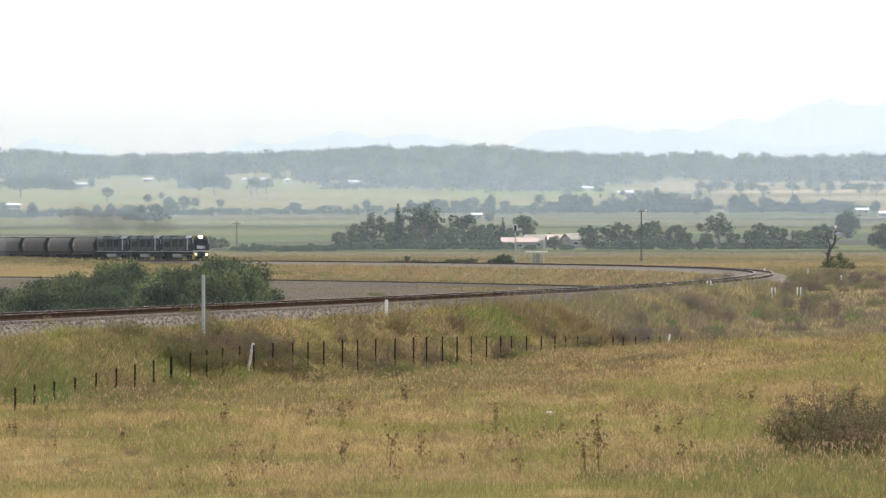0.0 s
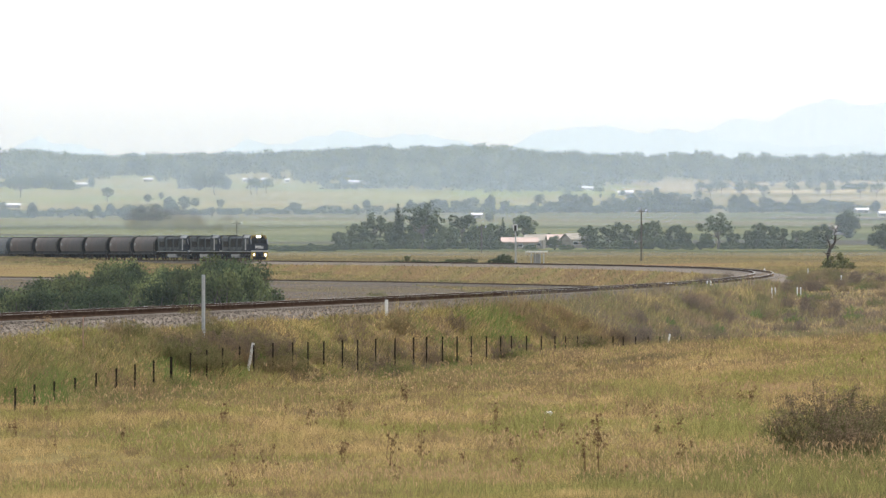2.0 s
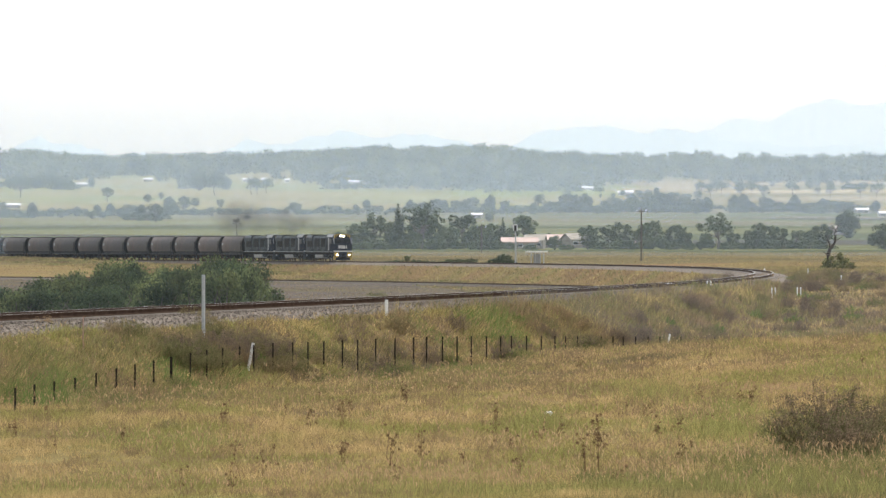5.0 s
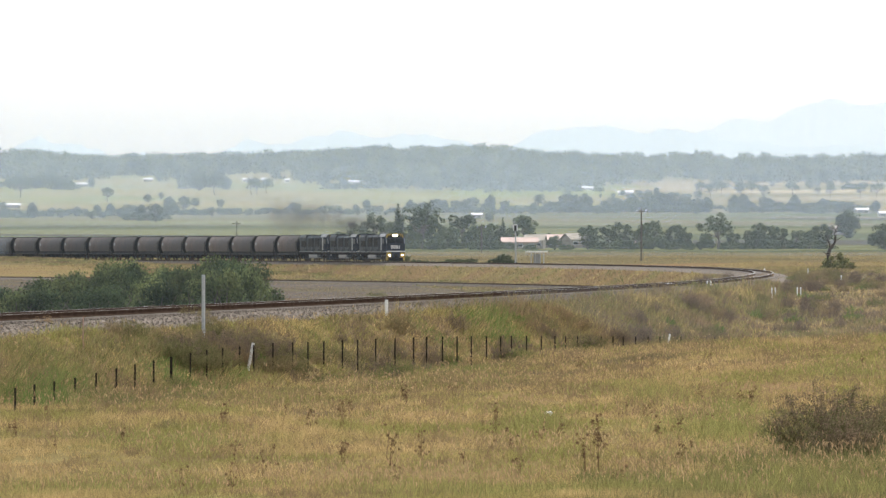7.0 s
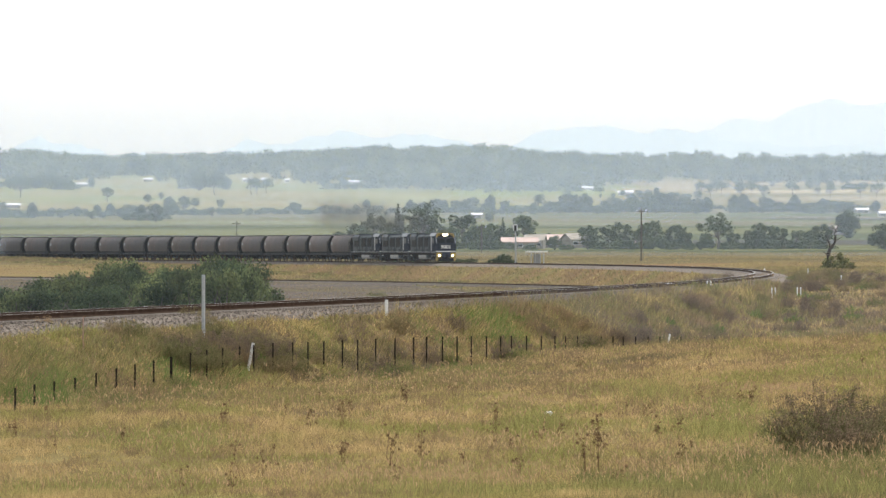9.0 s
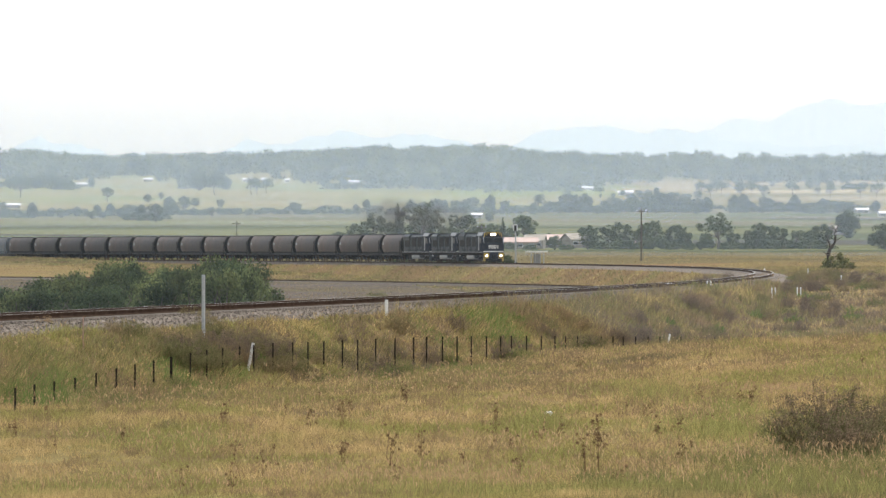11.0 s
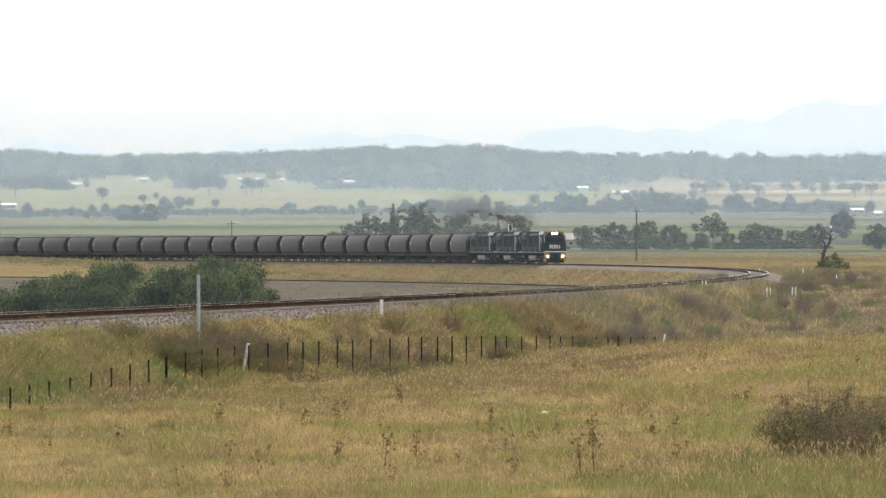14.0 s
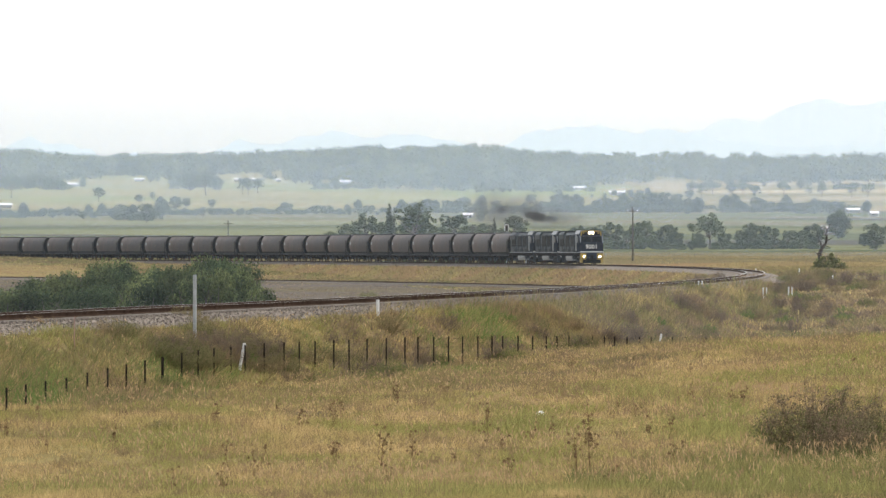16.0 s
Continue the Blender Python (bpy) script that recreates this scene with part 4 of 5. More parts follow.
            one(key, mil, ground_at(mil, (441 - foot) / 11.5), (441 - top) / 11.5, wide * rnd.uniform(0.85, 1.2))
    # the ragged growth of the hedgerows
    for c0, c1, foot, low, high, step in ((0, 150, 384, 10, 20, 12), (160, 300, 386, 12, 24, 9), (290, 440, 380, 10, 18, 10), (440, 700, 379, 8, 17, 11), (715, 930, 378, 10, 24, 9), (940, 1260, 377, 14, 30, 8),
                                          (1290, 1510, 376, 12, 26, 9), (0, 130, 336, 12, 30, 14), (330, 410, 334, 14, 30, 12), (570, 690, 333, 8, 15, 11), (860, 1060, 339, 7, 16, 13), (1060, 1250, 349, 8, 18, 15), (1230, 1568, 334, 8, 20, 19)):
        col = c0 + 3.0
        while col < c1:
            base = foot + rnd.uniform(-3, 3)
            mil = (col - 784) / 11.5
            one(rnd.choice((r, o, "round2", b, r)), mil, ground_at(mil, (441 - base) / 11.5), (441 - base + rnd.uniform(low, high)) / 11.5, rnd.uniform(1.0, 1.5))
            col += step * rnd.uniform(0.6, 1.5)
    for key in made:
        if "used" in made[key][0]:
            del made[key][0]["used"]


plant_trees()


def far_woods():
    """The wooded hill: many crowns in one."""
    rnd = np.random.RandomState(3)
    n = 3400
    mil = rnd.uniform(-85, 85, n)
    edge = np.interp(mil, (-85, -40, -15, -4, 20, 30, 85), (3330, 3330, 3380, 3130, 3130, 3380, 3430))
    d = edge + (4320 - edge) * rnd.uniform(0, 1, n) ** 0.8
    keep = ripple(mil / 5.0, d / 110.0) + ease(0, 350, d - edge) * 0.4 + ease(-35, 0, mil) * 0.5 + ease(3650, 3900, d) * 0.35 > 0.74
    d, mil = d[keep], mil[keep]
    x, y = mil * d / 1000, d
    z = land(x, y)
    p_all, f_all, base = [], [], 0
    for k in range(len(d)):
        h = rnd.uniform(6.5, 15)
        c = np.clip(rnd.normal(size=(9, 3)), -1.4, 1.3) * np.array([h * 0.22, h * 0.22, h * 0.24]) + np.array([x[k], y[k], z[k] + h * 0.43])
        p, f = leaves(rnd, c, np.full(9, h * 0.25), 17, 1.6)
        p_all.append(p)
        f_all.append(f + base)
        base += len(p)
    ob = mesh_of("far_woods", np.concatenate(p_all), np.concatenate(f_all), LEAF_FAR)
    tagged(ob, "hazy wooded hillside of grey-green gum trees", "woods", kind="stuff")


far_woods()


# ---- thicket inside the near curve ----
def thicket():
    rnd = random.Random(4)
    a = tree(21, "bush", 4.2, 4.6, LEAF_BUSH, 52, 200, 0.15, "wattle_bush", "dense dark green wattle bush below the railway bank", "bush", "wattle bushes by the bank")
    b = tree(22, "bush", 4.0, 4.0, LEAF_BUSH, 46, 200, 0.15, "wattle_bush", "dense dark green wattle bush below the railway bank", "bush", "wattle bushes by the bank")
    rows = [(5, 300, -5.55), (35, 310, -6.85), (60, 300, -5.11), (100, 320, -3.98), (150, 330, -3.55), (130, 300, -5.55), (200, 330, -1.81), (235, 320, -3.37), (180, 300, -5.11), (280, 330, -2.50), (260, 300, -4.24),
            (310, 330, -2.68), (335, 300, -3.20), (360, 330, -1.46), (395, 320, -1.20), (420, 330, -1.46), (428, 320, -1.81), (448, 310, -2.9), (452, 322, -2.4), (60, 320, -4.85), (20, 330, -5.98), (385, 300, -2.50), (425, 300, -3.81), (80, 330, -4.24), (125, 330, -3.72), (175, 330, -2.85), (220, 330, -1.81), (258, 330, -2.68), (300, 320, -3.03), (340, 325, -2.50)]
    rows += [(col + 17 + (col * 7) % 9, d - 8, top - 0.55 - (col % 5) * 0.2) for col, d, top in rows if col < 420]
    used = set()
    for k, (col, d, top) in enumerate(rows):
        src, tall = ((a, 4.2), (b, 4.0))[k % 2]
        mil = (col - 784) / 11.5
        want = max(0.8, rise(top, mil, d))
        c = stand(src, mil, d, 1.0, rnd.uniform(0, 360), 0.15, first=k % 2 not in used)
        used.add(k % 2)
        c.matrix_basis = c.matrix_basis @ Matrix.Diagonal((0.72, 0.72, want / tall * 1.18, 1))


thicket()


def blades(name, x, y, tall, wide, mat, lean, label, category, seed, parent=None):
    """Thin upright blades, one face each, in one mesh."""
    rnd = np.random.RandomState(seed)
    n = len(x)
    z = land(x, y) - 0.03
    a = rnd.uniform(0, 6.28, n)
    o = np.stack([np.cos(a), np.sin(a)], 1) * (wide / 2)[:, None]
    l = rnd.normal(size=(n, 2)) * (tall * lean)[:, None]
    p = np.zeros((n, 3, 3))
    p[:, 0] = np.stack([x - o[:, 0], y - o[:, 1], z], 1)
    p[:, 1] = np.stack([x + o[:, 0], y + o[:, 1], z], 1)
    p[:, 2] = np.stack([x + l[:, 0], y + l[:, 1], z + tall], 1)
    me = bpy.data.meshes.new(name)
    me.vertices.add(n * 3)
    me.vertices.foreach_set("co", p.reshape(-1))
    me.loops.add(n * 3)
    me.loops.foreach_set("vertex_index", np.arange(n * 3, dtype=np.int32))
    me.polygons.add(n)
    me.polygons.foreach_set("loop_start", np.arange(0, n * 3, 3, dtype=np.int32))
    me.update(calc_edges=True)
    me.materials.append(mat)
    ob = new(name, me)
    return tagged(ob, label, category, kind="stuff")


def field(n, d0, d1, seed, spread=0.078, power=1.0):
    """Random places in the sector before the viewer, thinning out with distance."""
    rnd = np.random.RandomState(seed)
    d = d0 * (d1 / d0) ** (rnd.uniform(0, 1, n) ** power)
    b = rnd.uniform(-spread, spread, n)
    return b * d, d


def seed_heads(x, y, rnd, big=1.0):
    """Small pale plumes at the tips of tall stems."""
    n = len(x)
    z = land(x, y) + rnd.uniform(0.2, 0.5, n)
    s = rnd.uniform(0.008, 0.016, n) * (y / 150) * big
    h = rnd.uniform(0.03, 0.07, n) * big
    l = rnd.normal(size=n) * 0.05
    q = np.stack([np.stack([x - s, y, z], 1), np.stack([x, y - s, z - h], 1), np.stack([x + s, y, z], 1), np.stack([x + l, y + s, z + h], 1)], 1)
    ob = mesh_of("seed_heads", q.reshape(-1, 3), np.arange(n * 4).reshape(n, 4), SEED)
    tagged(ob, "pale fluffy seed heads over the grass", "grass", kind="stuff")


def tufts(n, per, d0, d1, seed, spread=0.1):
    """Places in tufts: n tufts of about per blades, with a tuft's own vigour."""
    rnd = np.random.RandomState(seed)
    cx, cy = field(n, d0, d1, seed)
    vigour = rnd.uniform(0.4, 1.2, n)
    k = np.repeat(np.arange(n), per)
    o = rnd.normal(size=(n * per, 2)) * spread * np.repeat(vigour, per)[:, None]
    return cx[k] + o[:, 0], cy[k] + o[:, 1], vigour[k]


# posts kept in the camera's view by gaps in the growth: place, half width, reach towards the viewer
CLEARED = ((-2.12, 244.0, 0.12, 1.0), (-6.06, 203.0, 0.15, 1.0), (8.95, 260.0, 0.2, 4.0))


def open_to(x, y):
    """True where growth is kept; it is left out along the camera's sight lines to the posts."""
    ok = np.ones(len(x), bool)
    for cx, cy, w, reach in CLEARED:
        ok &= ~((np.abs(x - cx * y / cy) < w) & (y > cy - reach) & (y < cy + 0.6))
    return ok


def grow_grass():
    rnd = np.random.RandomState(2)
    x, y, vigour = tufts(52000, 12, 98, 420, 1)
    e = from_line(x, y)
    clump = ripple(x / 0.45, y / 0.9) * 0.5 + ripple(x / 3.0, y / 8.0) * 0.6
    sparse = np.where((y > 272) & (x > 0), 0.3, 1.0)            # the bank beyond the fence is weeds more than grass
    keep = (e > 2.9) & (rnd.uniform(0, 1, len(x)) < (0.35 + clump) * sparse) & open_to(x, y)
    x, y, clump, vigour = x[keep], y[keep], clump[keep], vigour[keep]
    tall = (0.08 + 0.36 * clump) * vigour * rnd.uniform(0.5, 1.2, len(x))
    blades("grass", x, y, tall, rnd.uniform(0.010, 0.028, len(x)) * (y / 150), GRASS, 0.6, "tall dry golden grass with green patches", "grass", 3)
    x, y, vigour = tufts(36000, 12, 160, 330, 51)
    e = from_line(x, y)
    keep = (e > 2.9) & (e < 17) & open_to(x, y)
    x, y, vigour = x[keep], y[keep], vigour[keep]
    tall = (0.10 + 0.4 * ripple(x / 2.2, y / 5.0)) * vigour * rnd.uniform(0.4, 1.2, len(x))
    wide = rnd.uniform(0.012, 0.026, len(x)) * (y / 150)
    right = ease(-0.005, 0.03, x / y)
    sort = 0.6 * ripple(x / 1.7 + 21, y / 6.0) + 0.4 * ripple(x / 0.6 + 2, y / 2.5) + rnd.normal(size=len(x)) * 0.07 - 0.09 * right + 0.2 * ease(7, 12, from_line(x, y)) * (1 - right)
    for k, (lo, hi, mat, label) in enumerate(((-9, 0.36, SCRUB, "dry brown growth"), (0.36, 0.45, UMBER, "withered grey growth"), (0.45, 0.62, BANK_GRASS, "thick olive and golden grass"),
                                              (0.62, 0.70, OLIVE, "olive weeds"), (0.70, 0.85, BANK_GRASS, "golden grass"), (0.85, 9, GREEN, "fresh green grass"))):
        on = (sort >= lo) & (sort < hi)
        blades("bank_side_grass", x[on], y[on], tall[on], wide[on], mat, 0.6, label + " along the railway bank", "grass", 52 + k)
    # fresh green growth in damp spots
    for k, (mil, d, rx, ry, n) in enumerate(((40.5, 142, 1.1, 9, 5000), (63, 196, 1.6, 9, 4000), (-42, 138, 1.4, 5, 4000), (53.6, 330, 1.6, 9, 2500), (45, 158, 0.5, 4, 1500), (-57, 192, 0.9, 4, 2500),
                                             (30, 107, 3.5, 5, 4500), (52, 109, 1.8, 6, 5000), (5, 108, 2.2, 4, 3000), (-60, 112, 1.6, 4, 2500), (14, 150, 0.9, 5, 2000), (33, 170, 1.2, 8, 2500), (-30, 205, 1.0, 6, 2000))):
        n = int(n * 0.55)
        q = rnd.normal(size=(n, 2))
        x, y = mil * d / 1000 + q[:, 0] * rx * 0.6, d + q[:, 1] * ry * 0.6
        tall = (0.15 + 0.35 * ripple(x / 0.5 + k, y / 1.0)) * rnd.uniform(0.5, 1.2, n)
        blades("green_grass", x, y, tall, rnd.uniform(0.010, 0.022, n) * (y / 140), GREEN, 0.45, "fresh green grass clump in the dry pasture", "grass", 70 + k)
    # rank dark sward round the big bush
    x, y, vigour = tufts(3000, 10, 96, 124, 77)
    keep = (x / y > 0.02) & (ripple(x / 1.1 + 2, y / 3.0) + ease(0.02, 0.05, x / y) * 0.6 > 0.62)
    x, y, vigour = x[keep], y[keep], vigour[keep]
    blades("rank_sward", x, y, 0.42 * vigour * rnd.uniform(0.5, 1.1, len(x)), rnd.uniform(0.008, 0.018, len(x)) * (y / 120), OLIVE, 0.5, "rank olive sward with withered tips", "grass", 78)
    # brown stalks and pale seed heads standing in it
    x, y, vigour = tufts(9000, 12, 100, 330, 21, 0.13)
    e = from_line(x, y)
    keep = (e > 3.2) & (ripple(x / 1.2 + 9, y / 4.0) > 0.58)
    x, y, vigour = x[keep], y[keep], vigour[keep]
    blades("brown_stalks", x, y, 0.46 * vigour * rnd.uniform(0.4, 1.1, len(x)), rnd.uniform(0.010, 0.024, len(x)) * (y / 150), BROWN_WEED, 0.6,
           "brown dried stalks among the grass", "weeds", 22)
    x, y = field(15000, 100, 250, 31)
    keep = (from_line(x, y) > 3.2) & (ripple(x / 2.5 + 30, y / 8.0) > 0.4)
    x, y = x[keep], y[keep]
    seed_heads(x, y, rnd)
    x, y = field(900, 100, 128, 61)
    keep = x / y > 0.03
    seed_heads(x[keep], y[keep], rnd, 1.15)
    # the rank verge that hides the ballast farther on
    x, y = field(220000, 215, 560, 41)
    e = from_line(x, y)
    lx = np.interp(y, line_y[::-1], line_x[::-1])
    keep = (e > 1.75) & (e < 5.5) & (x > lx) & (y > 213 + 38 * rnd.uniform(0.6, 1.2, len(x))) & open_to(x, y) & (y < 440)
    x, y = x[keep], y[keep]
    vigour = (0.16 + 0.36 * ripple(x / 1.5, y / 3.0)) * np.interp(y, (240, 300), (0.8, 1.5))
    rise_up = np.interp(e[keep], (1.75, 2.7), (0.30, 0.0))        # the ballast shoulder that it grows through
    tall = rise_up + vigour * rnd.uniform(0.5, 1.1, len(x))
    wide = rnd.uniform(0.015, 0.036, len(x)) * (y / 180)
    sort = ripple(x / 1.1 + 14, y / 4.0) + rnd.normal(size=len(x)) * 0.12
    for k, (on, mat) in enumerate(((sort < 0.42, SCRUB), ((sort >= 0.42) & (sort < 0.55), OLIVE), (sort >= 0.55, BANK_GRASS))):
        blades("verge_grass", x[on], y[on], tall[on], wide[on], mat, 0.5, "rank grass and weeds on the edge of the track", "grass", 42 + k)
    # mixed scrub on the bank and below it: brown, grey, olive and green growth in patches
    x, y = field(780000, 165, 620, 7)
    e = from_line(x, y)
    right = ease(0.0, 0.03, x / y)
    patch = 0.55 * ripple(x / 1.9 + 40, y / 5.0) + 0.5 * ripple(x / 5.5 + 11, y / 13.0)
    keep = (e > 3.4) & (e < 24 + 40 * right) & (y > 212 + 60 * right - 46 * ease(-0.02, -0.05, x / y)) & (patch > 0.44 - 0.2 * right) & open_to(x, y)
    x, y, patch, right = x[keep], y[keep], patch[keep], right[keep]
    rnd = np.random.RandomState(9)
    sort = ripple(x / 2.6 + 70, y / 8.0) * 0.7 + ripple(x / 0.8 + 5, y / 2.0) * 0.3 + rnd.normal(size=len(x)) * 0.05 + 0.13 - 0.22 * right
    tall = (0.16 + 0.75 * np.clip(patch - 0.3, 0, 1)) * np.interp(y, (300, 430), (1, 0.55)) * rnd.uniform(0.3, 1.25, len(x))
    wide = rnd.uniform(0.014, 0.036, len(x)) * (y / 220)
    for k, (lo, hi, mat, label) in enumerate(((-9, 0.36, UMBER, "withered grey-brown weeds covering the railway bank"), (0.36, 0.50, SCRUB, "dull brown weeds covering the railway bank"),
                                              (0.50, 0.64, OLIVE, "olive weeds covering the railway bank"), (0.64, 0.72, BANK_GRASS, "golden rank grass among the weeds"), (0.72, 9, LUSH, "fresh green weeds on the bank"))):
        on = (sort >= lo) & (sort < hi)
        blades("scrub", x[on], y[on], tall[on], wide[on], mat, 0.7, label, "scrub", 5 + k)
    # thin dry weeds over the bare yard within the curve
    x, y = field(170000, 300, 960, 88, spread=0.075)
    lx = np.interp(y, line_y[::-1], line_x[::-1])
    e = from_line(x, y)
    keep = (x < lx) & (e > 3.2) & (x / y < 0.03) & (ripple(x / 2.0 + 3, y / 12.0) + 0.5 * ease(30, 6, e) > 0.35)
    x, y = x[keep], y[keep]
    half = rnd.uniform(0, 1, len(x)) < 0.6
    for k, (on, mat) in enumerate(((half, UMBER), (~half, SCRUB))):
        blades("yard_weeds", x[on], y[on], rnd.uniform(0.05, 0.32, on.sum()), rnd.uniform(0.02, 0.05, on.sum()) * (y[on] / 400), mat, 0.7, "thin dry weeds on the bare yard inside the curve", "weeds", 90 + k)
    # grass on the slopes of the far bank
    rnd = np.random.RandomState(33)
    along, side = rnd.uniform(-820, 40, 130000), rnd.uniform(3.1, 26, 130000) * rnd.choice((-1, 1), 130000)
    lx, ly, a = (np.interp(along, line_s, v) for v in (line_x, line_y, turn))
    x, y = lx - np.cos(a) * side, ly + np.sin(a) * side
    clump = ripple(x / 2.0 + 8, y / 9.0)
    for k, (on, mat) in enumerate(((clump < 0.42, OLIVE), (clump >= 0.42, BANK_GRASS))):
        blades("bank_slope_grass", x[on], y[on], rnd.uniform(0.12, 0.42, on.sum()), rnd.uniform(0.05, 0.12, on.sum()) * (y[on] / 700), mat, 0.7, "olive and golden grass on the far bank", "grass", 34 + k)
    # coarse grass on the far side of the curve
    x, y = field(230000, 430, 1330, 12)
    e = from_line(x, y)
    keep = (e > 3.0) & ((e < 14) | (x / y > 0.046)) | (y > 1010) & (e > 14)
    x, y = x[keep], y[keep]
    rnd = np.random.RandomState(13)
    blades("bank_grass", x, y, rnd.uniform(0.08, 0.34, len(x)), rnd.uniform(0.04, 0.10, len(x)), BANK_GRASS, 0.6, "dry tawny grass on the far embankment", "grass", 14)


grow_grass()


# ---- fence and small things of the foreground ----
def fence():
    ob = thing("wire_fence", "wire stock fence on dark steel pickets through long grass", "fence")
    cols = (-65.83, -62.87, -59.83, -56.61, -53.39, -50.26, -47.39, -44.52, -41.83, -38.87, -36.35, -33.91, -31.30, -29.13, -26.17, -23.13, -20.78, -18.35, -15.48, -13.13, -10.35, -7.39, -4.52, -2.52, -0.09, 2.17, 4.35, 6.70,
            8.87, 10.52, 12.87, 15.13, 17.22, 18.87, 20.70, 22.61, 24.35, 26.17, 27.74, 29.65, 31.57, 33.39, 36.61, 38.61, 41.83, 44.00)
    tops = []
    for k, mil in enumerate(cols):
        d = float(np.interp(mil, (-65.83, -41.83, -4.26, 18.78, 44.87), (162, 190, 228, 252, 270)))
        top = float(np.interp(mil, (-68.17, -65.83, -56.61, -50.26, -41.83, -36.35, -26.17, -13.13, -4.26, 10.09, 23.13, 36.17, 44.87),
                              (-22.24, -21.37, -19.81, -18.33, -16.59, -15.55, -14.50, -13.98, -13.55, -13.37, -13.46, -13.55, -13.72)))
        p = bearing(mil, d, EYE.z + top * d / 1000)
        g = height(p.x, p.y) - 0.3
        r = 0.027 if abs(mil - (-41.83)) > 0.2 else 0.042
        part("picket", rod(bmesh.new(), (p.x, p.y, g), (p.x, p.y, p.z), r, n=5), PICKET, ob)
        tops.append(p)
    for drop in (0.08, 0.38, 0.72):
        bm = bmesh.new()
        rings = [[bm.verts.new(p + Vector((0, u * 0.0025, v * 0.0025 - drop))) for u, v in ((1, 1), (-1, 1), (-1, -1), (1, -1))] for p in tops]
        for a, b in zip(rings, rings[1:]):
            for k in range(4):
                bm.faces.new((a[k], a[(k + 1) % 4], b[(k + 1) % 4], b[k]))
        part("wire", bm, RUST, ob)


fence()


def post(name, mil, d, top, bottom, r, mat, label, category, lean=0.0, square=False):
    a, b = bearing(mil, d, EYE.z + bottom * d / 1000), bearing(mil + lean, d, EYE.z + top * d / 1000)
    a.z = min(a.z, height(a.x, a.y) - 0.1)
    ob = tagged(finish(name, rod(bmesh.new(), a, b, r, n=4 if square else 10), mat), label, category)
    return ob


def first_rise(mil, up):
    """How far along a bearing the nearer ground comes up thousandths over the eye's level."""
    d = np.arange(330.0, 900.0, 4.0)
    over = np.nonzero((land(mil * d / 1000, d) + 0.25 - EYE.z) / d * 1000 >= up)[0]
    return float(d[over[0]]) if len(over) else 500.0


post("steel_post", -36.87, 204, -3.98, -15.11, 0.058, GALV, "tall grey galvanised steel post beside the track", "post")
post("marker_post", -8.70, 244, -7.81, -11.0, 0.062, WHITE, "short white trackside marker post", "marker post", square=True)
post("vent_pipe", -30.10, 203, -14.5, -17.72, 0.05, WHITE, "leaning pale pipe standing in the grass", "pipe", lean=0.9)
post("vent_pipe", 34.43, 260, -13.11, -14.85, 0.04, WHITE, "leaning pale pipe standing in the grass", "pipe", lean=0.5)
post("survey_stake", -55.39, 186, -10.42, -14.33, 0.016, ROOF_RED, "thin faded red survey stake on the bank", "stake")
for c, d, t, b in ((1182, 400, -5.11, -6.16), (1188, 400, -5.11, -6.16), (1252, 380, -4.77, -5.98), (1258, 380, -4.77, -5.98), (1366, 420, -5.81, -7.03), (1372, 420, -5.81, -7.03),
                   (1411, 410, -5.72, -7.03), (1417, 410, -5.72, -7.03), (1489, 450, -3.90, -4.77), (1353, 520, -2.85, -3.37), (1430, 520, -2.85, -3.55)):
    d = first_rise((c - 784) / 11.5, b)
    post("guide_post", (c - 784) / 11.5, d, t - 0.15, b, 0.04, WHITE, "small white guide post in the grass", "post", square=True)


stone = bmesh.new()
bmesh.ops.create_icosphere(stone, subdivisions=2, radius=0.055)
for v in stone.verts:
    v.co += Vector(noise.noise_vector(v.co * 20)) * 0.015
    v.co.z *= 0.6
stone = tagged(finish("white_stone", stone, WHITE, smooth=True), "small white stone caught in the grass", "stone")
stone_at = bearing(16.26, 158)
stone.matrix_basis = Matrix.Translation((stone_at.x, stone_at.y, height(stone_at.x, stone_at.y) + 0.05)) @ Matrix.Scale(1.9, 4)


def dead_tree():
    ob = thing("dead_tree", "bare dead tree with crooked dark branches", "tree")
    rnd = np.random.RandomState(8)
    bm = bmesh.new()
    p = bearing(59.65, 640)
    g = height(p.x, p.y)
    s = 640 / 11500
    limb(bm, (0, 0, -0.4), (-0.05, 0, 40 * s), 0.26, 0.17, rnd)
    limb(bm, (-0.05, 0, 40 * s), (0.9, 0, 85 * s), 0.15, 0.03, rnd, 5)
    limb(bm, (0.0, 0, 35 * s), (-0.3, 0.3, 75 * s), 0.10, 0.02, rnd, 4)
    for a, b in (((0.3, 0, 55 * s), (1.2, 0.2, 62 * s)), ((0.0, 0, 25 * s), (-0.9, 0, 38 * s)), ((0.0, 0, 20 * s), (0.9, 0.1, 34 * s)), ((0.6, 0, 70 * s), (0.1, 0, 84 * s)), ((0, 0, 12 * s), (-0.6, 0.1, 22 * s))):
        limb(bm, a, b, 0.07, 0.015, rnd)
    part("trunk", bm, DEAD, ob)
    ob.matrix_basis = Matrix.Translation((p.x, p.y, g))
    b = tree(31, "bush", 1.8, 2.4, OLIVE, 40, 60, 0.16, "bush", "olive brown bush at the foot of a dead tree", "bush")
    stand(b, 61.0, 632, 1.35, 20, first=True)


dead_tree()


